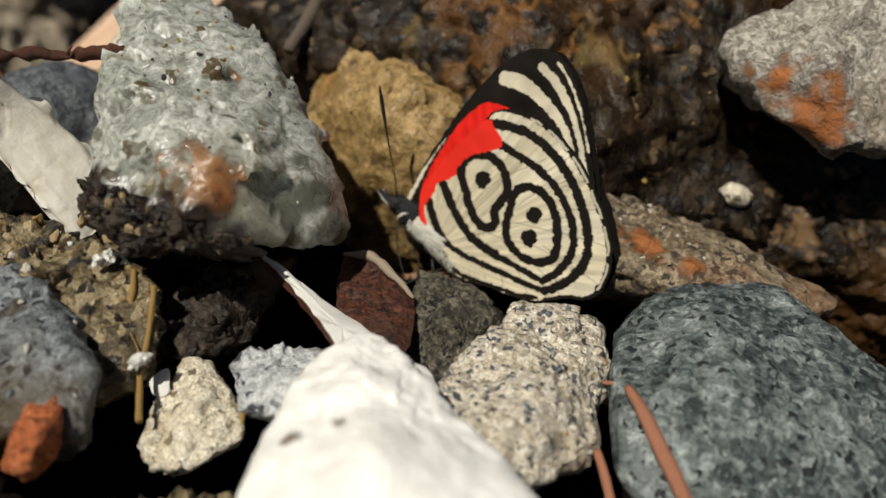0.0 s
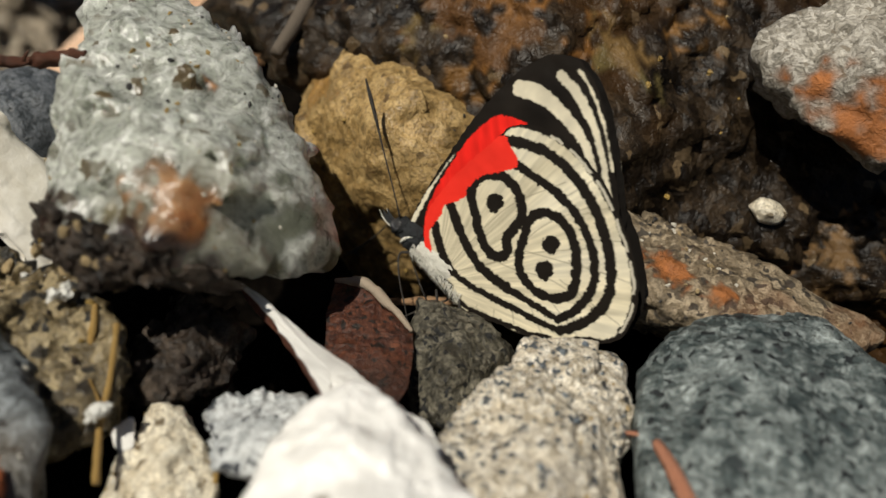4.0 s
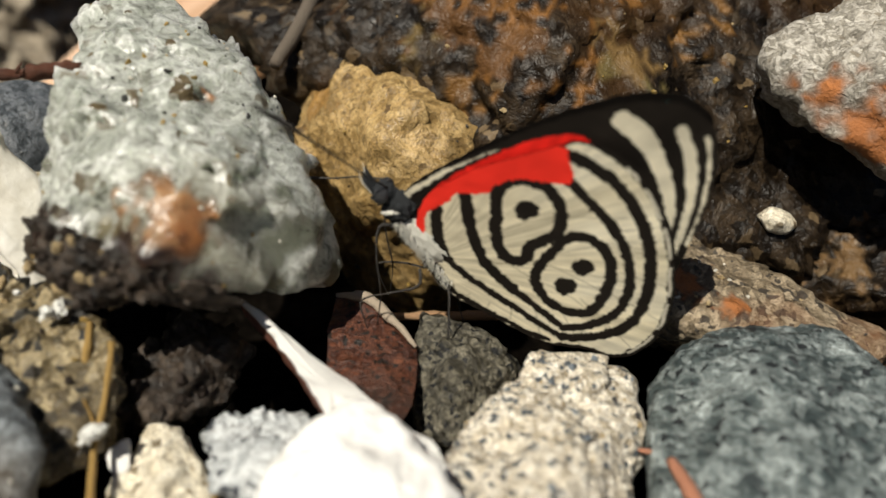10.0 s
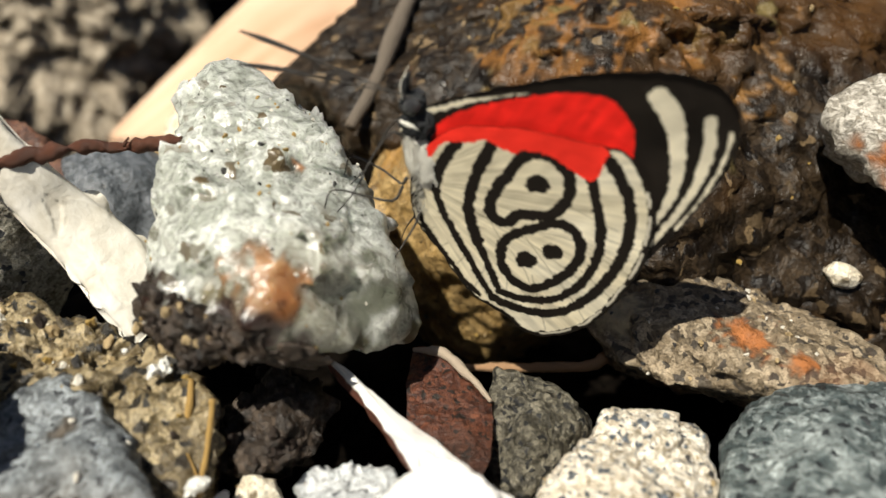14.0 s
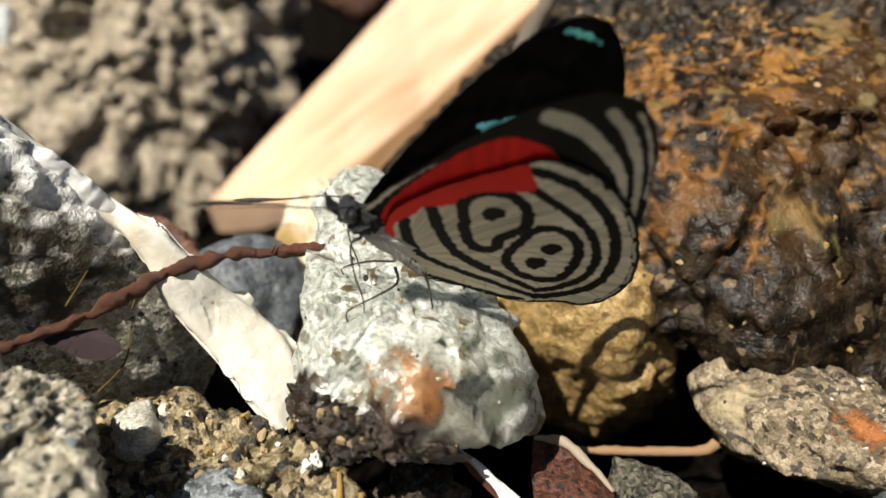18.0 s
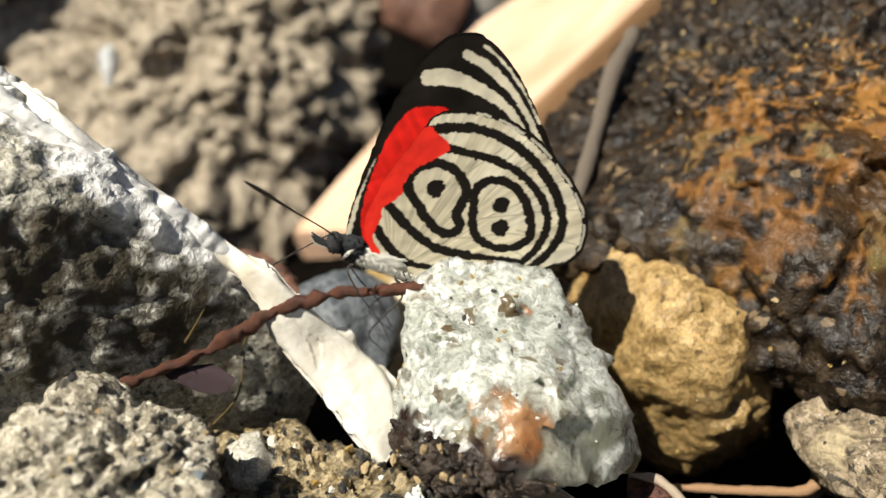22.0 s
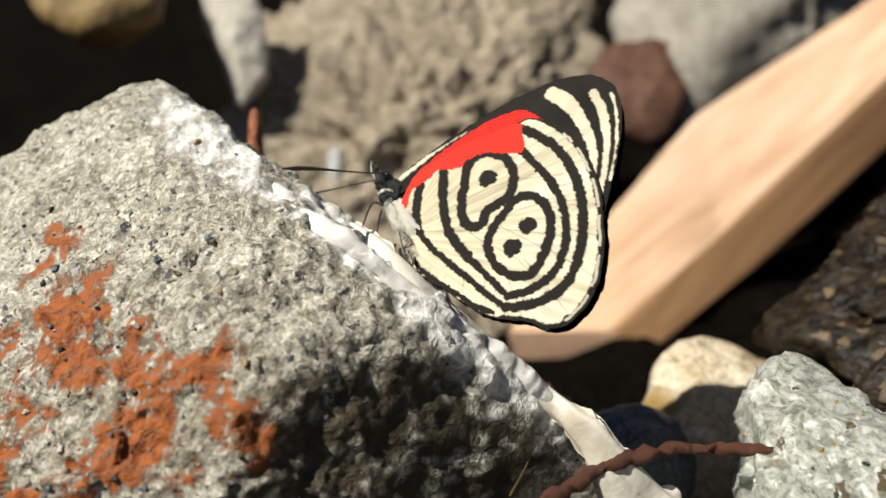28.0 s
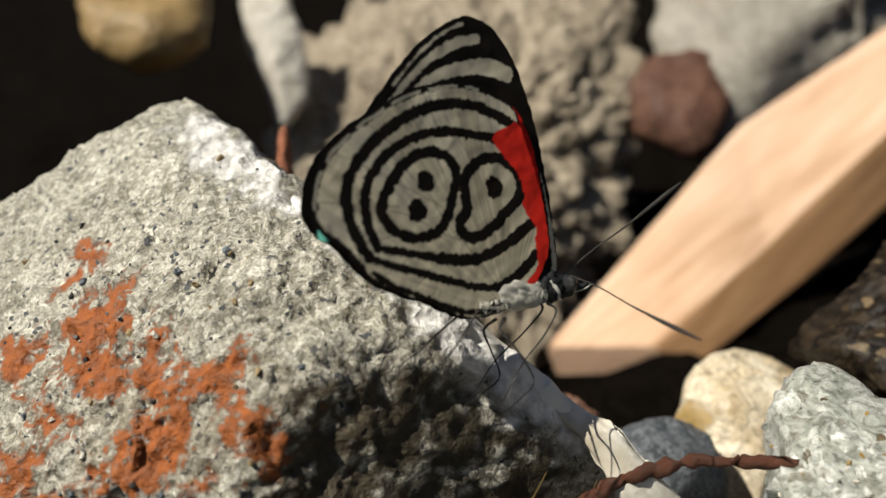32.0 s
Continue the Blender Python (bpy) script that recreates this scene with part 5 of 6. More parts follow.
FLIGHT = [
    (0, -0.161, 6.074, 2.176, 22.6, -24.9, 140.0),
    (1, -0.147, 6.100, 2.144, 22.1, -24.7, 138.8),
    (2, -0.133, 6.060, 2.150, 25.2, -23.3, 136.5),
    (3, -0.125, 6.029, 2.165, 25.4, -23.1, 134.9),
    (6, -0.109, 5.950, 2.330, 21.1, -34.1, 142.5),
    (7, -0.042, 5.966, 2.516, 20.5, -42.6, 142.9),
    (7.5, -0.018, 5.950, 2.548, 22.2, -43.9, 142.8),
    (8, -0.026, 5.951, 2.542, 22.7, -42.8, 142.2),
    (9, -0.079, 5.928, 2.560, 30.2, -38.1, 138.4),
    (9.5, -0.126, 5.480, 2.768, 6.4, -44.5, 157.4),
    (10, -0.201, 5.339, 2.969, -4.3, -55.1, 172.7),
    (10.5, -0.279, 5.326, 3.127, -8.8, -64.5, 178.1),
    (11, -0.410, 5.335, 3.293, -16.1, -69.6, 178.1),
    (11.5, -0.486, 5.147, 3.461, -33.7, -61.3, -168.3),
    (12.5, -0.710, 5.606, 3.526, -46.3, -81.5, -142.3),
    (13, -0.712, 5.647, 3.629, -67.0, -81.7, -119.9),
    (14, -0.730, 5.522, 4.010, -76.8, -83.0, -113.0),
    (14.5, -0.912, 5.668, 3.946, -102.9, -72.8, -84.4),
    (16.5, -1.690, 5.484, 4.311, -25.3, -55.9, -142.4),
    (17, -1.790, 5.530, 4.300, -22.2, -54.8, -146.3),
    (18, -1.834, 5.310, 4.455, -29.6, -49.6, -142.1),
    (18.5, -1.888, 5.219, 4.489, -43.8, -35.6, -130.7),
    (19, -1.923, 5.456, 4.360, -21.2, -47.0, -146.0),
    (19.5, -1.957, 5.534, 4.434, -17.2, -49.5, -152.8),
    (20, -2.069, 5.761, 4.466, -12.7, -49.8, -162.0),
    (20.5, -2.290, 5.440, 4.729, -18.5, -41.7, -165.4),
    (21, -2.550, 5.587, 4.619, -13.1, -34.2, -166.9),
    (21.5, -2.947, 6.234, 4.183, -5.0, -30.8, -158.4),
    (22, -2.933, 6.048, 4.295, 1.5, -34.3, -163.4),
    (22.5, -2.960, 5.698, 4.471, -2.1, -38.2, -159.0),
    (23, -3.006, 5.575, 4.736, -9.8, -37.3, -161.7),
    (23.5, -3.110, 5.720, 4.690, -11.0, -40.0, -165.5),
    (24, -3.290, 5.800, 4.700, -8.0, -49.0, -166.0),
    (24.5, -3.569, 5.925, 4.757, -13.8, -58.2, -166.3),
    (26.5, -4.601, 5.831, 5.659, 65.3, -33.3, 130.6),
    (27, -4.978, 5.837, 6.006, 64.1, -34.5, 135.6),
    (27.5, -5.285, 6.014, 6.149, 57.1, -37.6, 138.3),
    (28, -5.414, 6.122, 6.080, 62.5, -41.4, 133.8),
    (28.5, -5.517, 6.323, 6.049, 60.9, -45.9, 135.3),
    (29, -5.204, 5.914, 6.296, 1.9, -63.9, 165.3),
    (29.3, -5.020, 5.715, 6.178, 32.6, -54.8, 130.8),
    (29.6, -5.434, 6.571, 5.816, 43.3, -31.3, 121.1),
    (30, -5.154, 6.539, 5.628, 32.2, -10.4, 102.1),
    (30.3, -4.944, 6.514, 5.488, 20.3, 2.4, 85.7),
    (31, -4.556, 5.982, 5.627, 5.8, 13.7, 62.8),
    (31.5, -4.558, 6.024, 5.665, 13.7, 12.0, 33.7),
    (32, -4.412, 5.482, 5.777, -12.2, 13.1, 58.1),
]


# seconds, opening of the left and the right wing, turn of the left and right forewing in its plane (degrees)
WINGS = [
    (0, 1.5, 1.5, 1.8, 1.8),
    (1, 1.5, 1.5, 2.4, 2.4),
    (2, 1.5, 1.5, 2.9, 2.9),
    (3, 1.5, 1.5, 3.2, 3.2),
    (6, 1.5, 1.5, 0.9, 0.9),
    (7, 1.4, 1.4, -0.5, -0.5),
    (7.5, 1.4, 1.4, 0.4, 0.4),
    (8, 1.4, 1.4, -0.7, -0.7),
    (9, 1.5, 1.5, -0.2, -0.2),
    (9.5, 1.5, 1.5, 5.0, 5.0),
    (10, 1.5, 1.5, -2.9, -2.9),
    (10.5, 1.5, 1.5, -2.3, -2.3),
    (11, 1.5, 1.5, 2.5, 2.5),
    (11.5, 21.8, 10.4, 13.4, 5.0),
    (12, 14.0, 29.0, 9.0, 4.0),
    (12.5, 1.4, 1.4, 9.3, 9.3),
    (13, 1.5, 1.5, 9.9, 9.9),
    (14, 1.5, 1.5, 11.5, 11.5),
    (14.5, 1.5, 12.0, 14.0, 14.0),
    (16.5, 1.5, 1.5, 4.9, 4.9),
    (17, 1.5, 1.5, 4.1, 4.1),
    (17.6, 1.0, 1.0, 5.3, 5.4),
    (18, 14.8, 6.5, 6.9, 6.9),
    (18.5, 27.8, 7.5, 14.1, 18.5),
    (18.8, 12.5, 3.4, 3.9, 5.7),
    (19, 1.5, 1.5, -0.5, -0.5),
    (19.5, 1.5, 1.5, -2.5, -2.5),
    (20, 9.0, 7.0, 2.5, 3.5),
    (20.5, 32.5, 13.1, -22.0, -10.8),
    (21, 29.2, 14.5, -20.0, -9.5),
    (21.5, 1.5, 1.5, 5.5, 5.5),
    (22, 1.5, 1.5, 3.9, 3.9),
    (22.5, 1.5, 1.5, 7.7, 7.7),
    (22.7, 5.2, 2.7, 8.9, 3.5),
    (23, 15.0, 18.0, 6.8, -3.7),
    (23.5, 31.4, 9.6, 12.1, -6.7),
    (24, 10.0, 8.0, 11.0, 4.0),
    (24.5, 1.5, 1.5, 12.9, 12.9),
    (26.5, 1.5, 1.5, 1.4, 1.4),
    (27, 1.5, 1.5, 2.2, 2.2),
    (27.5, 1.5, 1.5, 2.0, 2.0),
    (28, 1.5, 1.5, 1.6, 1.6),
    (28.5, 1.5, 1.5, 2.5, 2.5),
    (28.7, 4.0, 3.2, 3.7, -2.8),
    (29, 25.9, 22.2, -12.0, -15.5),
    (29.3, 32.1, 27.6, -14.0, -14.9),
    (29.6, 2.2, 2.9, -1.7, -9.0),
    (29.8, 9.6, 8.3, -0.4, -5.5),
    (30, 1.0, 1.0, 1.0, -2.1),
    (30.3, 1.5, 1.5, 3.0, 3.0),
    (31, 5.0, 2.6, -9.0, 2.1),
    (31.25, 12.1, 19.3, -11.6, -1.3),
    (31.5, 18.9, 33.5, -24.0, -4.6),
    (31.8, 8.0, 12.6, -9.5, -4.5),
    (32, 1.5, 1.5, -2.5, -2.5),
]


# the way each antenna points
ANT_X, ANT_Y, ANT_Z = 0.520, 0.045, 0.030
FEEL_LEFT = [
    (0, 0.388, 0.488, 0.782),
    (3, 0.584, 0.268, 0.767),
    (6, 0.858, 0.339, 0.387),
    (9, 0.701, 0.651, 0.292),
    (10.5, 0.931, 0.355, -0.082),
    (11.5, 0.994, 0.108, -0.018),
    (13, 0.774, 0.156, -0.614),
    (14.5, 0.402, 0.110, -0.909),
    (17, 0.666, 0.563, -0.489),
    (19, 0.963, 0.252, 0.094),
    (20.5, 0.362, 0.759, 0.541),
    (22, 0.703, 0.603, 0.376),
    (23, 0.767, 0.331, 0.550),
    (24.5, 0.918, 0.379, 0.120),
    (26.5, 0.082, 0.719, -0.690),
    (27, -0.447, 0.859, -0.248),
    (28, -0.166, 0.890, -0.426),
    (29, 0.607, 0.794, -0.036),
    (29.6, 0.086, 0.951, 0.299),
    (30.3, 0.410, -0.908, 0.086),
    (31, 0.781, 0.261, 0.568),
    (31.5, 0.915, -0.379, -0.136),
    (32, 0.795, -0.362, 0.487),
]
FEEL_RIGHT = [
    (0, 0.450, -0.350, -0.822),
    (3, 0.400, -0.350, -0.847),
    (6, 0.308, -0.346, -0.886),
    (9, 0.195, -0.443, -0.875),
    (11.5, 0.310, -0.366, -0.877),
    (13, 0.214, -0.003, -0.977),
    (14.5, 0.277, 0.239, -0.931),
    (17, 0.034, -0.250, -0.968),
    (19, 0.398, -0.673, -0.623),
    (22, 0.583, -0.043, -0.812),
    (23, 0.091, -0.475, -0.875),
    (24.5, 0.011, -0.155, -0.988),
    (26.5, 0.438, -0.144, -0.888),
    (27, 0.721, -0.424, -0.549),
    (28, 0.200, 0.311, -0.929),
    (29, 0.390, -0.858, -0.335),
    (29.6, 0.860, 0.059, -0.506),
    (30.3, -0.034, -0.923, 0.382),
    (31, 0.107, -0.873, -0.476),
    (31.5, 0.104, -0.373, 0.922),
    (32, 0.086, -0.911, -0.404),
]


def motions():
    walk(butterfly, [(t, pose(x * CM, y * CM, z * CM, rx, ry, rz)) for t, x, y, z, rx, ry, rz in FLIGHT])
    for side, rows in ((1, FEEL_LEFT), (-1, FEEL_RIGHT)):
        walk(ANT[side], [(t, Matrix.Translation((ANT_X * CM, side * ANT_Y * CM, ANT_Z * CM)) @ Vector((x, y, z)).to_track_quat("Z", "Y").to_matrix().to_4x4()) for t, x, y, z in rows])
    walk(W_HL, [(t, pose(0, 0, 0, -l)) for t, l, r, bl, br in WINGS])
    walk(W_HR, [(t, pose(0, 0, 0, r)) for t, l, r, bl, br in WINGS])
    walk(W_FL, [(t, pose(0, 0, 0, -l) @ pose(0, 0, 0, 0, bl)) for t, l, r, bl, br in WINGS])
    walk(W_FR, [(t, pose(0, 0, 0, r) @ pose(0, 0, 0, 0, br)) for t, l, r, bl, br in WINGS])


# ---- wood, twigs and shards ----
def grained(name, light, mid, dark, along, scale=260.0, rough=0.7, across=9.0):
    """Wood whose grain runs along a direction."""
    m, nt, b = nodes_of(name)
    co = nt.nodes.new("ShaderNodeTexCoord")
    mp = nt.nodes.new("ShaderNodeMapping")
    mp.vector_type = "TEXTURE"
    mp.inputs["Rotation"].default_value = Vector(along).to_track_quat("X", "Z").to_euler()
    mp.inputs["Scale"].default_value = (across, 1.0, 1.0)
    nt.links.new(co.outputs["Object"], mp.inputs["Vector"])
    out = []
    for sc, de in ((scale, 6), (scale * 0.2, 3)):
        n = nt.nodes.new("ShaderNodeTexNoise")
        n.inputs["Scale"].default_value, n.inputs["Detail"].default_value = sc, de
        nt.links.new(mp.outputs[0], n.inputs["Vector"])
        out.append(n)
    r = nt.nodes.new("ShaderNodeValToRGB")
    r.color_ramp.elements.new(0.5)
    for el, (p, c) in zip(r.color_ramp.elements, ((0.3, dark), (0.5, mid), (0.68, light))):
        el.position, el.color = p, (*c, 1)
    mx = nt.nodes.new("ShaderNodeMath")
    mx.operation = "MULTIPLY_ADD"
    mx.inputs[1].default_value = 0.5
    h = nt.nodes.new("ShaderNodeMath")
    h.operation = "MULTIPLY"
    h.inputs[1].default_value = 0.5
    nt.links.new(out[1].outputs[0], h.inputs[0])
    nt.links.new(out[0].outputs[0], mx.inputs[0])
    nt.links.new(h.outputs[0], mx.inputs[2])
    nt.links.new(mx.outputs[0], r.inputs[0])
    nt.links.new(r.outputs[0], b.inputs["Base Color"])
    b.inputs["Roughness"].default_value = rough
    bp = nt.nodes.new("ShaderNodeBump")
    bp.inputs["Strength"].default_value, bp.inputs["Distance"].default_value = 0.5, 0.0005
    nt.links.new(out[0].outputs[0], bp.inputs["Height"])
    nt.links.new(bp.outputs[0], b.inputs["Normal"])
    return m


def beam(name, near4, mid4, far4, mat, side_mat, end_mat, rough, seed, n=70, k=14):
    """A bar through three four-cornered sections (cm), with worn edges."""
    a, b = np.array(near4), np.array(far4)
    ring = []
    for s in range(4):
        for t in np.linspace(0, 1, k, endpoint=False):
            ring.append((s, t))

    def section(c):
        mid = c.mean(0)
        p = np.array([c[s] * (1 - w) + c[(s + 1) % 4] * w for s, w in ring])
        edge = np.array([min(w, 1 - w) for s, w in ring])
        return mid + (p - mid) * (1 - 0.05 * np.exp(-(edge / 0.07) ** 2))[:, None]
    sa, sm, sb = section(a), section(np.array(mid4)), section(b)
    rows, m = [], len(ring)
    for i, t in enumerate(np.linspace(0, 1, n)):
        p = sa * (1 - 2 * t) + sm * 2 * t if t < 0.5 else sm * (2 - 2 * t) + sb * (2 * t - 1)
        mid = p.mean(0)
        p = mid + (p - mid) * (1 - 0.06 * math.exp(-t / 0.008))
        p = p + (p - mid) * (rough * fbm(p * (0.9, 0.9, 0.9), seed, 3))[:, None]
        rows.append(p)
    v = np.concatenate(rows + [sb.mean(0)[None]])
    i = np.arange(n * m).reshape(n, m)
    f = np.stack([i[:-1].ravel(), np.roll(i, -1, 1)[:-1].ravel(), np.roll(i, -1, 1)[1:].ravel(), i[1:].ravel()], 1)
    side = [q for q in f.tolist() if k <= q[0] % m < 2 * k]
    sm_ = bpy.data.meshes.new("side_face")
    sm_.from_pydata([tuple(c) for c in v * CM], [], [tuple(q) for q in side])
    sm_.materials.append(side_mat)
    f = np.array([q for q in f.tolist() if not k <= q[0] % m < 2 * k])
    me = bpy.data.meshes.new("body")
    caps = [(n * m, int(x), int(y)) for x, y in zip(i[-1], np.roll(i[-1], -1))]
    me.from_pydata([tuple(c) for c in v * CM], [], [tuple(q) for q in f.tolist()] + caps)
    me.materials.append(mat)
    base = new(name)
    part("body", me, base)
    part("side_face", sm_, base, "tan side with shade in its colour")
    mid, layers = rows[0].mean(0), []
    for s in (1.0, 0.96, 0.8, 0.6, 0.4, 0.2):
        q = mid + (rows[0] - mid) * s
        layers.append(q + (a - b).mean(0) / 40 * (0.06 * (1 - s) ** 0.5 + 0.05 * fbm(q * 3, seed + 5, 3))[:, None] * (s < 1))
    ev = np.concatenate(layers + [layers[-1].mean(0)[None]])
    j = np.arange(6 * m).reshape(6, m)
    ef = np.stack([j[1:].ravel(), np.roll(j, -1, 1)[1:].ravel(), np.roll(j, -1, 1)[:-1].ravel(), j[:-1].ravel()], 1)
    me = bpy.data.meshes.new("cut_end")
    me.from_pydata([tuple(c) for c in ev * CM], [], [tuple(q) for q in ef.tolist()] + [(6 * m, int(x), int(y)) for x, y in zip(np.roll(j[-1], -1), j[-1])])
    me.materials.append(end_mat)
    part("cut_end", me, base, "pale cut end")
    return base


def plate(name, pts, thick, face_mat, edge_mat, face_name, edge_name, curl=0.0, seed=0, fine=40):
    """A thin flake with a smooth face and a rough broken edge, as two parts."""
    ring = smooth_line(pts, fine * 2, True)
    mid = ring.mean(0)
    q = ring - mid
    nrm = np.linalg.svd(q)[2][2]
    nrm = nrm * (1 if nrm[2] > 0 else -1)
    ring = ring + 0.02 * np.stack([fbm(ring * 5, seed + j, 3) for j in range(3)], 1)
    base = new(name)
    base.location = Vector(mid * CM)
    layers = []
    for s in np.linspace(1, 0, 25)[:-1]:
        p = (ring - mid) * s
        layers.append(p + nrm[None] * (curl * (1 - s * s) + (0.012 + 0.05 * (thick > 0.3)) * fbm((p + mid) * 4, seed + 7, 3)[:, None]))
    v = np.concatenate(layers + [np.array([nrm * curl])])
    n = len(ring)
    i = np.arange(24 * n).reshape(24, n)
    f = np.stack([i[:-1].ravel(), np.roll(i, -1, 1)[:-1].ravel(), np.roll(i, -1, 1)[1:].ravel(), i[1:].ravel()], 1)
    cap = np.stack([i[-1], np.roll(i[-1], -1), np.full(n, 24 * n), np.full(n, 24 * n)], 1)
    me = bpy.data.meshes.new(face_name)
    me.from_pydata([tuple(c) for c in v * CM], [], [tuple(x) for x in f.tolist()] + [tuple(x[:3]) for x in cap.tolist()])
    me.materials.append(face_mat)
    for p in me.polygons:
        p.use_smooth = True
    part(face_name, me, base)
    low = [layers[0] - nrm * 0.002] + [layers[0] * (1 - 0.03 * j) - nrm * thick * j / 3 + 0.01 * np.stack([fbm(layers[0] * 8, seed + 11 + k, 2) for k in range(3)], 1) for j in (1, 2, 3)]
    lv = np.concatenate(low + [low[-1].mean(0)[None]])
    i = np.arange(4 * n).reshape(4, n)
    f = np.stack([i[:-1].ravel(), i[1:].ravel(), np.roll(i, -1, 1)[1:].ravel(), np.roll(i, -1, 1)[:-1].ravel()], 1)
    me = bpy.data.meshes.new(edge_name)
    me.from_pydata([tuple(c) for c in lv * CM], [], [tuple(x) for x in f.tolist()] + [(int(x), int(y), 4 * n) for x, y in zip(np.roll(i[-1], -1), i[-1])])
    me.materials.append(edge_mat)
    part(edge_name, me, base)
    return base


WN = [(-8.93, 15.83, -0.20), (-6.44, 16.45, -0.52), (-5.70, 16.71, -1.34), (-8.88, 15.90, -1.04)]
WM = [(-4.86, 22.48, 3.09), (-4.20, 20.01, 0.37), (-3.40, 20.23, -0.77), (-4.05, 22.07, 1.17)]
WF = [(1.95, 29.93, 5.55), (1.54, 27.09, 3.67), (1.47, 26.49, 1.54), (2.42, 29.17, 3.50)]
wood_mat = grained("raw_wood", (0.88, 0.66, 0.50), (0.74, 0.49, 0.33), (0.46, 0.25, 0.13), tuple(np.array(WF[0]) - np.array(WN[0])), 300)
end_mat = plain("end_grain", (0.72, 0.47, 0.32), 0.8, 0.2, 0.25, 900)
# Darker, browner raw wood: the sloping side's shade is put into its colour.
side_wood = grained("shaded_wood", (0.46, 0.27, 0.135), (0.35, 0.19, 0.09), (0.20, 0.10, 0.045), tuple(np.array(WF[0]) - np.array(WN[0])), 260)
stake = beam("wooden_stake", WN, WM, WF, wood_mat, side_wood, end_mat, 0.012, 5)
tagged(stake, "sawn pale pinkish wooden stake lying on the ground", "wood")

bark = plain("twig_bark", (0.085, 0.031, 0.017), 0.5, 0.3, 0.8, 1800)
twig = tube("twig", [(-4.92, 4.72, 3.92), (-4.51, 5.04, 3.94), (-4.12, 5.38, 4.01), (-3.85, 5.60, 4.07), (-3.44, 5.88, 4.05), (-3.14, 6.01, 3.98), (-2.63, 5.93, 4.07)],
            (0.038, 0.046, 0.061, 0.042, 0.057, 0.038, 0.049, 0.038), bark, None, "", 14, 0.75, 140, 6, 8.0)
tagged(twig, "thin knotty red-brown twig lying across the slab", "twig")
for k, (a, b) in enumerate((([(-3.49, 5.96, 4.00), (-3.43, 5.95, 4.08)], 0.02), ([(-3.12, 5.97, 4.01), (-3.06, 5.97, 4.08)], 0.02), ([(-3.98, 5.83, 3.93), (-3.98, 5.82, 4.02)], 0.018))):
    tube("bud", [*a], (b, b * 0.4), bark, twig, "small bud of the twig", 6, 0.3, 6, k)
moss = plain("moss_fibre", (0.09, 0.06, 0.02), 0.8, 0.2, 0.5, 2000)
for k, pts in enumerate(([(-4.19, 5.43, 3.81), (-4.17, 5.54, 3.90), (-4.13, 5.65, 3.98)], [(-4.34, 4.88, 3.39), (-4.18, 5.10, 3.52), (-4.16, 5.34, 3.75)], [(-4.58, 5.20, 4.00), (-4.49, 5.35, 4.13), (-4.44, 5.47, 4.22)])):
    ob = tube("root_fibre", pts, (0.012, 0.010, 0.006), moss, None, "", 6, 0.2, 18, k)
    tagged(ob, "fine olive root fibre hanging from the twig", "root", "root fibres")
grey_stick = tube("grey_stick", [(-1.71, 7.75, 3.35), (-1.48, 8.28, 3.65), (-1.35, 8.75, 3.91), (-1.21, 9.52, 4.16), (-1.04, 10.24, 4.55), (-0.73, 11.00, 4.90)],
                  (0.07, 0.08, 0.10, 0.09, 0.12, 0.10), plain("grey_bark", (0.13, 0.105, 0.082), 0.8, 0.2, 0.5, 800), None, "", 12, 0.2, 60, 3, 3.0)
tagged(grey_stick, "dry grey stick leaning on the brown rock", "stick")
scrap = tube("dead_stem", [(-1.91, 8.93, 2.93), (-1.81, 9.03, 3.07), (-1.67, 9.27, 3.24), (-1.60, 9.65, 3.44)], (0.05, 0.08, 0.05, 0.03), plain("brown_bark", (0.24, 0.12, 0.06), 0.8, 0.2, 0.6, 900), None, "", 10, 0.5, 36, 8, 4.0)
tagged(scrap, "curled dry brown stem on the rock", "stem")
straw_mat = plain("straw", (0.34, 0.21, 0.065), 0.6, 0.3, 0.5, 1800)
for k, (pts, r) in enumerate((([(-2.39, 4.61, 2.84), (-2.36, 4.43, 2.77), (-2.39, 4.25, 2.59), (-2.39, 4.16, 2.54)], (0.02, 0.026, 0.022, 0.014)),
                              ([(-2.18, 4.42, 2.84), (-2.18, 4.28, 2.72), (-2.19, 4.12, 2.58), (-2.20, 3.91, 2.46), (-2.11, 3.54, 2.36)], (0.022, 0.022, 0.02, 0.024, 0.022)),
                              ([(-1.54, 4.08, 2.40), (-1.48, 3.89, 2.31), (-1.47, 3.68, 2.18)], (0.02, 0.03, 0.02)),
                              ([(-1.32, 3.86, 2.34), (-1.44, 3.83, 2.31), (-1.52, 3.79, 2.24)], (0.008, 0.014, 0.02)),
                              ([(-2.30, 4.12, 2.64), (-2.25, 4.06, 2.56), (-2.22, 4.00, 2.48)], (0.006, 0.010, 0.012)))):
    tagged(tube("straw", pts, r, straw_mat, None, "", 8, 0.3, 26, 20 + k), "short dry yellow-brown straw among the stones", "straw", "straws")
reed_mat = plain("reed", (0.40, 0.17, 0.10), 0.5, 0.4, 0.35, 900)
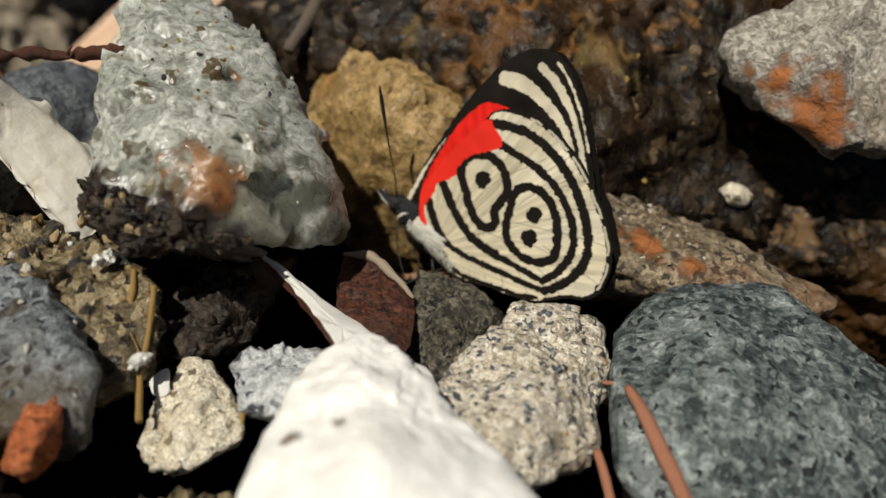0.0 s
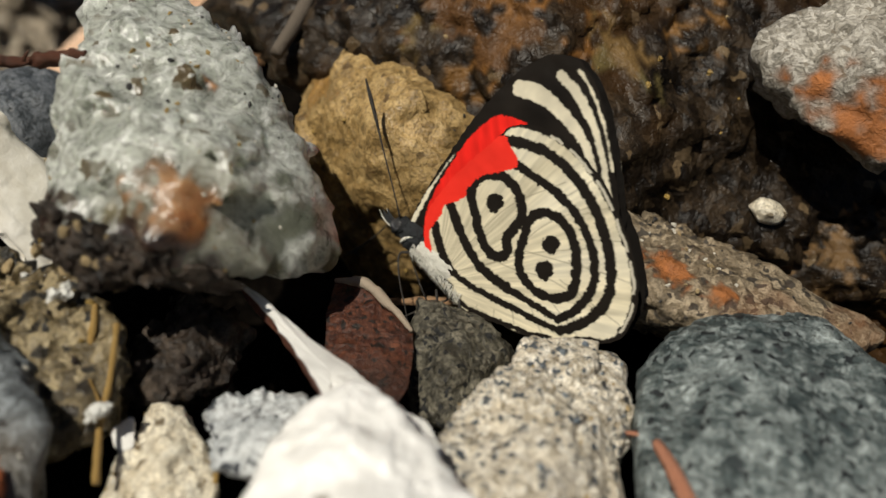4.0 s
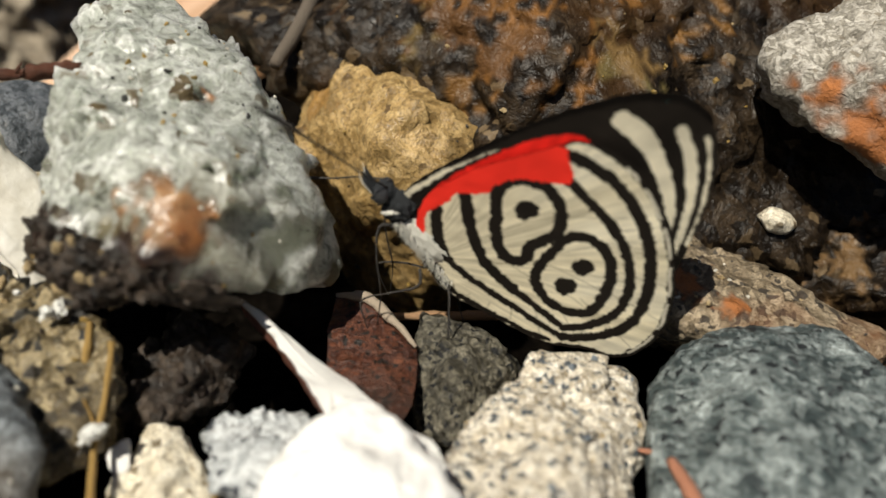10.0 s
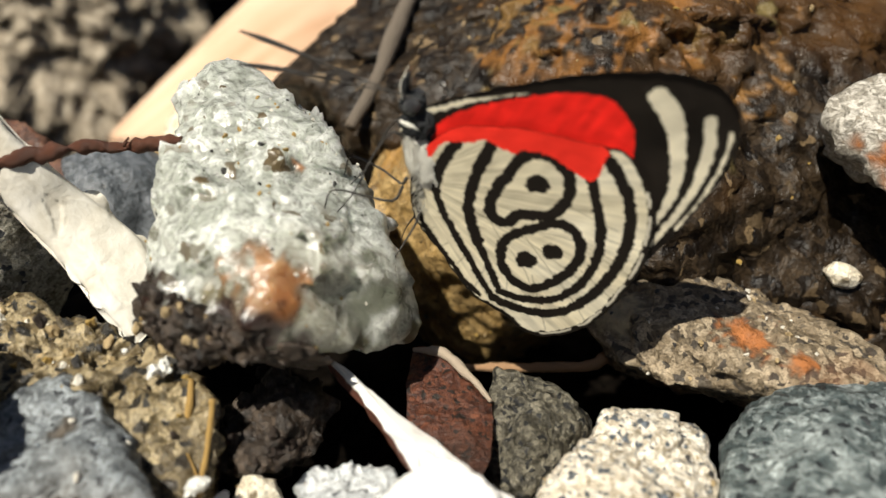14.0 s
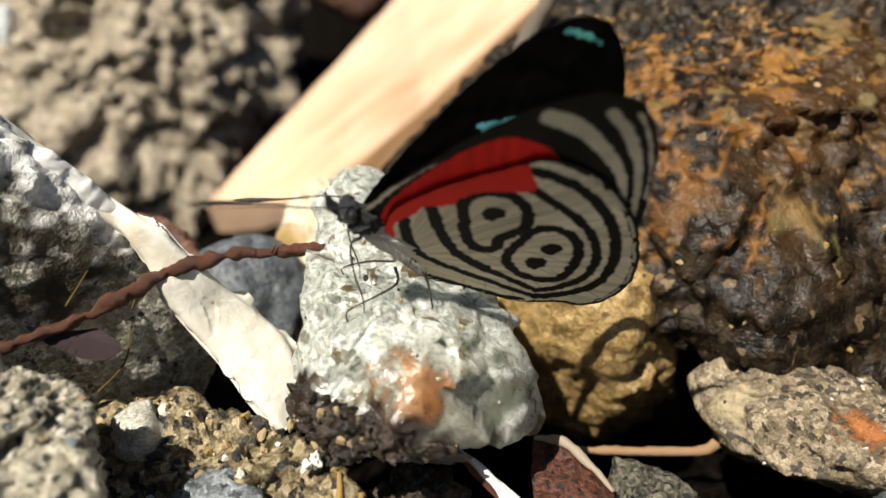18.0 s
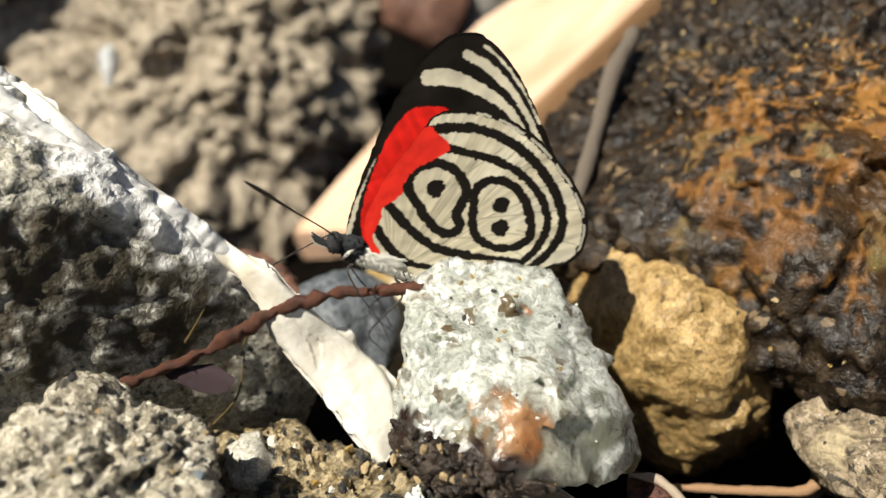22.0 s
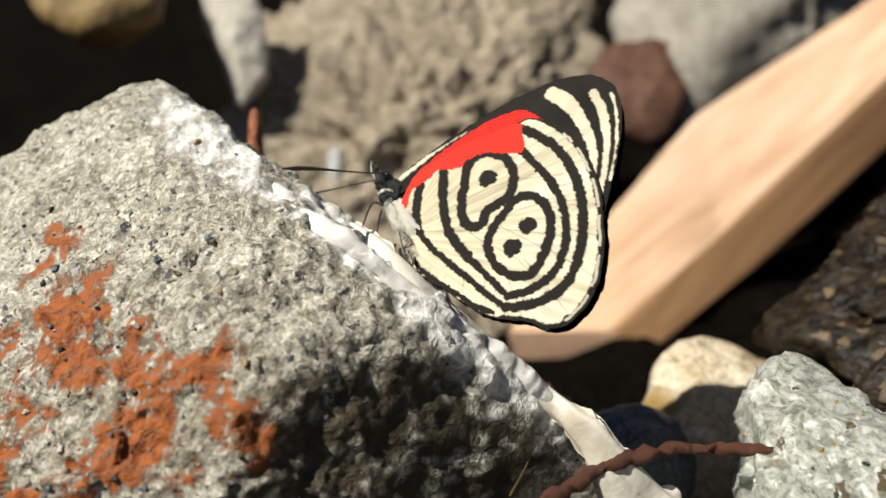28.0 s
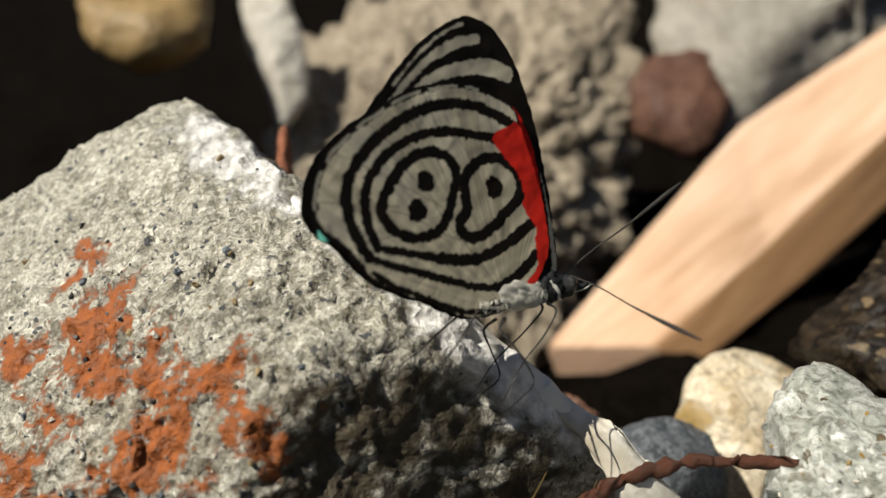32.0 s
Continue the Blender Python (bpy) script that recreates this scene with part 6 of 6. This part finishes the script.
for pts, r in (([(1.24, 3.84, 2.39), (1.30, 3.57, 2.41), (1.37, 3.32, 2.34), (1.50, 2.98, 2.18)], (0.03, 0.05, 0.055, 0.05)),
               ([(1.13, 4.09, 2.19), (1.22, 4.01, 2.25), (1.32, 3.91, 2.28)], (0.015, 0.02, 0.02)),
               ([(1.01, 3.53, 2.09), (1.04, 3.32, 2.05), (1.07, 3.07, 1.96)], (0.03, 0.035, 0.035))):
    tagged(tube("reed", pts, r, reed_mat, None, "", 8, 0.12, 24, 31), "dry red-brown reed stalk between boulders", "reed", "reeds")
tagged(tube("thin_stick", [(-0.82, 6.15, 1.61), (-0.29, 6.10, 1.64), (0.22, 6.06, 1.68), (0.57, 6.02, 1.74), (0.70, 6.06, 1.79)], (0.035, 0.04, 0.04, 0.05, 0.06),
            plain("stick_bark", (0.30, 0.18, 0.10), 0.8, 0.2, 0.5, 900), None, "", 8, 0.3, 36, 33), "thin brown stick lying in the gap", "stick")

# white crust on the crest of the broken slab
slab = bpy.data.objects["broken_slab"]
crust_line = [(-6.92, 6.02, 6.86), (-6.27, 5.68, 6.45), (-5.82, 5.46, 6.27), (-5.51, 5.43, 6.09), (-5.25, 5.46, 5.75), (-4.94, 5.60, 5.37), (-4.67, 5.72, 4.97), (-4.39, 5.85, 4.54), (-4.22, 5.93, 4.15), (-4.01, 5.98, 3.66)]
crust_mat = plain("white_crust", (0.86, 0.845, 0.81), 0.75, 0.3, 0.16, 1500)
crust = tube("white_crust", crust_line, (0.04, 0.08, 0.08, 0.11, 0.09, 0.09, 0.10, 0.09, 0.07, 0.04), crust_mat, slab, "white mineral crust", 28, 0.42, 420, 12, 3.0, 0.10)
crust.location = -slab.location
plum = plain("plum_leaf", (0.035, 0.018, 0.022), 0.5, 0.4, 0.5, 900)
leaf = plate("leaf_scrap", [(-4.68, 5.04, 3.90), (-4.50, 5.12, 3.82), (-4.29, 5.16, 3.77), (-4.17, 5.11, 3.69), (-4.25, 4.99, 3.63), (-4.50, 4.95, 3.72), (-4.67, 4.95, 3.84)], 0.01, plum, plum, "blade", "torn_edge", 0.03, 9)
tagged(leaf, "small dull purple scrap of dead leaf", "leaf")

slabby = stone("whitish_slab", (0.52, 0.47, 0.38), (0.70, 0.665, 0.585), (0.84, 0.81, 0.75), 420, None, 0.6, 0.25, (0.36, 0.29, 0.18), 0.18, crystal=0.0, stained=False)[0]
slab_edge = stone("slab_edge", (0.05, 0.04, 0.022), (0.17, 0.14, 0.085), (0.40, 0.35, 0.25), 700, None, 0.7, 1.0, facet=0.8, stained=False)[0]


def strip(name, upper, lower, mat, parent, label, thick, rough, seed, n=220, k=36):
    """A broad curved face between two long edges (cm), with a back behind it."""
    a, b = smooth_line(upper, n), smooth_line(lower, n)
    s = np.linspace(0, 1, k)
    p = a[:, None] * (1 - s)[None, :, None] + b[:, None] * s[None, :, None]
    nrm = np.cross(np.gradient(p, axis=0), np.gradient(p, axis=1))
    nrm /= np.linalg.norm(nrm, axis=2)[..., None] + 1e-9
    nrm = nrm * np.where(nrm[..., 2:3] < 0, -1, 1)
    q = p.reshape(-1, 3)
    edge = np.tile(np.minimum(s, 1 - s), n)
    lift = rough * (fbm(q * 1.6, seed, 3) + 0.25 * crush(q * 3.0, seed) + 0.06 * crush(q * 8.0, seed + 1)) - 0.10 * np.exp(-edge / 0.05)
    front = q + nrm.reshape(-1, 3) * lift[:, None] + (edge < 1e-6)[:, None] * 0.05 * np.stack([fbm(q * 5, seed + 5 + j, 3) for j in range(3)], 1)
    back = q - nrm.reshape(-1, 3) * thick
    v = np.concatenate([front, back])
    i = np.arange(n * k).reshape(n, k)
    f = np.stack([i[:-1, :-1].ravel(), i[1:, :-1].ravel(), i[1:, 1:].ravel(), i[:-1, 1:].ravel()], 1)
    rim = np.concatenate([i[:, 0], i[-1, 1:], i[::-1, -1][1:], i[0, ::-1][1:-1]])
    nx = np.roll(rim, -1)
    f = np.concatenate([f, f[:, ::-1] + n * k, np.stack([rim, nx, nx + n * k, rim + n * k], 1)])
    return part(name, mesh_from(name, v * CM, f, mat), parent, label)


face = strip("plaster_face", [(-6.24, 6.12, 6.28), (-5.48, 5.77, 6.05), (-5.13, 5.83, 5.58), (-4.76, 5.93, 5.11), (-4.30, 5.90, 4.60), (-3.93, 5.68, 4.43), (-3.70, 5.70, 4.15), (-3.53, 5.80, 3.82), (-3.30, 5.85, 3.52), (-3.04, 5.81, 3.16), (-2.95, 5.47, 2.71)],
             [(-6.17, 6.04, 6.20), (-5.34, 5.52, 5.82), (-4.86, 5.43, 5.29), (-4.60, 5.56, 4.91), (-4.33, 5.70, 4.49), (-4.13, 5.64, 4.21), (-3.95, 5.47, 3.95), (-3.78, 5.45, 3.63), (-3.52, 5.38, 3.28), (-3.29, 5.26, 2.99), (-3.06, 5.20, 2.67)],
             slabby, slab, "smooth whitish plaster-like face", 0.12, 0.026, 14)
face.location = -slab.location


chalk = plain("chalk", (0.82, 0.80, 0.76), 0.7, 0.3, 0.1, 900)
umber = plain("umber_edge", (0.085, 0.026, 0.014), 0.6, 0.4, 0.5, 1200)
fl = plate("white_flake", [(-1.58, 5.10, 2.64), (-1.27, 4.83, 2.64), (-0.86, 4.46, 2.59), (-0.46, 4.10, 2.54), (-0.11, 3.73, 2.57), (-0.14, 3.47, 2.55), (-0.47, 3.58, 2.57), (-0.75, 3.83, 2.62), (-0.82, 4.00, 2.62), (-0.99, 4.31, 2.64), (-1.30, 4.76, 2.63)],
           0.09, chalk, umber, "face", "broken_edge", 0.02, 3)
tagged(fl, "long white flake with a red-brown broken edge", "flake")
flake_red = stone("flake_red", (0.016, 0.005, 0.003), (0.062, 0.018, 0.009), (0.15, 0.052, 0.026), 700, (0.01, 0.006, 0.004), 0.6, 1.0, (0.025, 0.014, 0.01), 0.4, facet=0.6, stained=False)[0]
fl2 = plate("brown_flake", [(-0.96, 5.62, 2.26), (-0.72, 5.53, 2.27), (-0.48, 5.31, 2.19), (-0.34, 5.12, 2.16), (-0.30, 4.76, 2.15), (-0.38, 4.30, 2.19), (-0.72, 4.33, 2.20), (-0.94, 4.87, 2.22)],
            0.06, flake_red, flake_red, "face", "broken_edge", 0.03, 6)
tagged(fl2, "red-brown flake with a pale edge", "flake")
tagged(tube("flake_rim", [(-0.96, 5.58, 2.29), (-0.72, 5.50, 2.32), (-0.48, 5.29, 2.25), (-0.32, 5.08, 2.19)], (0.02, 0.045, 0.035, 0.012), plain("tan_rim", (0.36, 0.29, 0.22), 0.8, 0.2, 0.4, 1500), fl2, "pale rim", 8, 0.4, 24, 4), "pale rim")
bpy.data.objects["flake_rim"].location = -fl2.location
shell = plate("shell_chip", [(-2.22, 4.00, 2.27), (-2.15, 4.06, 2.30), (-2.07, 4.08, 2.31), (-2.04, 3.99, 2.28), (-2.05, 3.90, 2.25), (-2.14, 3.89, 2.23)], 0.03, chalk, chalk, "face", "edge", 0.02, 21)
tagged(shell, "tiny white chip of shell between pebbles", "shell")
glint = plain("clear_crystal", (0.80, 0.79, 0.74), 0.08, 0.9, 0.15, 2000)
for k, (p, r) in enumerate((((-2.17, 3.91, 2.59), 0.075), ((-2.21, 3.87, 2.57), 0.05), ((-2.12, 3.92, 2.61), 0.045), ((1.56, 5.44, 2.26), 0.05), ((-2.58, 4.66, 2.96), 0.05), ((-2.56, 4.59, 2.94), 0.06), ((-2.72, 4.44, 2.75), 0.03), ((-2.61, 4.54, 2.98), 0.06), ((-2.90, 4.77, 2.97), 0.03))):
    u, f = ico(2)
    c = np.array(p)
    v = u * r * (0.7 + 0.5 * vnoise(u * 2.5 + k, k)[:, None])
    ob = new("crystal", mesh_from("crystal", v * CM, f, glint, False))
    ob.location = Vector(c * CM)
    tagged(ob, "tiny bright white crystal between stones", "crystal", "crystals")


# ---- loose grains and crumbs stuck to the stones ----
GRAIN = []
for k in range(6):
    u, f = ico(2)
    v = u * (0.75 + 0.45 * vnoise(u * 1.7 + 3 * k, 50 + k)[:, None]) * np.array((1.0, 0.8 + 0.1 * (k % 3), 0.65))
    GRAIN.append((v, f))
SHARED = {}


def sprinkle(host, name, count, small, large, mats, seed, toward=(-0.25, -0.6, 0.75), least=0.25, box=None):
    """Small angular grains bedded in the host's surface, each an object of its own on shared meshes."""
    me = host.data
    n = len(me.vertices)
    co, no = np.zeros(n * 3, np.float32), np.zeros(n * 3, np.float32)
    me.vertices.foreach_get("co", co)
    me.vertices.foreach_get("normal", no)
    co, no = co.reshape(-1, 3), no.reshape(-1, 3)
    ok = no @ np.array(toward) > least
    if box is not None:
        ok &= (no @ np.array(box)) > 0.1
    pick = np.flatnonzero(ok)
    rg = random.Random(seed)
    for k in range(count):
        i = int(pick[rg.randrange(len(pick))])
        r = (small + (large - small) * rg.random() ** 2) * CM
        mat, g = mats[rg.randrange(len(mats))], rg.randrange(len(GRAIN))
        key = (mat.name, g)
        if key not in SHARED:
            SHARED[key] = mesh_from(name, GRAIN[g][0], GRAIN[g][1], mat, False)
        ob = new(name, SHARED[key])
        ob.parent = host
        ob.matrix_local = Matrix.Translation(Vector(co[i]) + Vector(no[i]) * r * 0.15) @ Euler((rg.random() * 6, rg.random() * 6, rg.random() * 6)).to_matrix().to_4x4() @ Matrix.Scale(r, 4)


g_dark = plain("dark_grain", (0.035, 0.033, 0.032), 0.45, 0.4, 0.5, 2500)
g_tan = plain("tan_grain", (0.38, 0.28, 0.15), 0.7, 0.3, 0.4, 2500)
g_pale = plain("pale_grain", (0.62, 0.58, 0.50), 0.55, 0.4, 0.3, 2500)
g_blue = plain("bluish_grain", (0.17, 0.20, 0.23), 0.55, 0.4, 0.4, 2500)
g_gold = plain("golden_grain", (0.34, 0.22, 0.06), 0.3, 0.6, 0.4, 2500)
g_soil = M["soil"]
things = bpy.data.objects
crumb = plain("soil_crumb", (0.022, 0.014, 0.010), 0.55, 0.3, 0.7, 1500)
sprinkle(things["soil_clump"], "crumb", 60, 0.03, 0.10, [crumb], 1)
sprinkle(things["mud_lump"], "crumb", 60, 0.02, 0.08, [crumb, crumb, g_tan, g_dark], 2)
sprinkle(things["muddy_rock"], "grain", 150, 0.02, 0.08, [g_tan, g_tan, g_pale, g_dark, crumb, g_gold], 3)
sprinkle(things["broken_slab"], "grain", 240, 0.012, 0.045, [g_dark, g_blue, g_pale, g_tan, g_blue], 4, (-0.5, -0.6, 0.6), 0.3)
sprinkle(things["quartz_stone"], "grain", 110, 0.010, 0.030, [g_gold, g_dark, g_pale, g_gold], 5)
sprinkle(things["porous_stone"], "grain", 90, 0.015, 0.05, [g_tan, g_pale, g_dark, g_blue], 6)
sprinkle(things["bluish_stone"], "grain", 50, 0.015, 0.05, [g_blue, g_pale, g_dark], 7)
sprinkle(things["slab_stone"], "grain", 60, 0.015, 0.04, [g_tan, g_dark, g_pale], 8)
sprinkle(things["granite_stone"], "grain", 90, 0.012, 0.035, [g_dark, g_blue, g_pale, g_pale, g_tan], 9)
sprinkle(things["brown_boulder"], "grain", 260, 0.012, 0.045, [g_gold, g_tan, g_dark, g_gold], 11)
sprinkle(things["ochre_stone"], "grain", 60, 0.015, 0.045, [g_gold, g_tan, g_dark], 12)
sprinkle(things["cream_pebble"], "grain", 30, 0.012, 0.03, [g_pale, g_tan], 10)

motions()
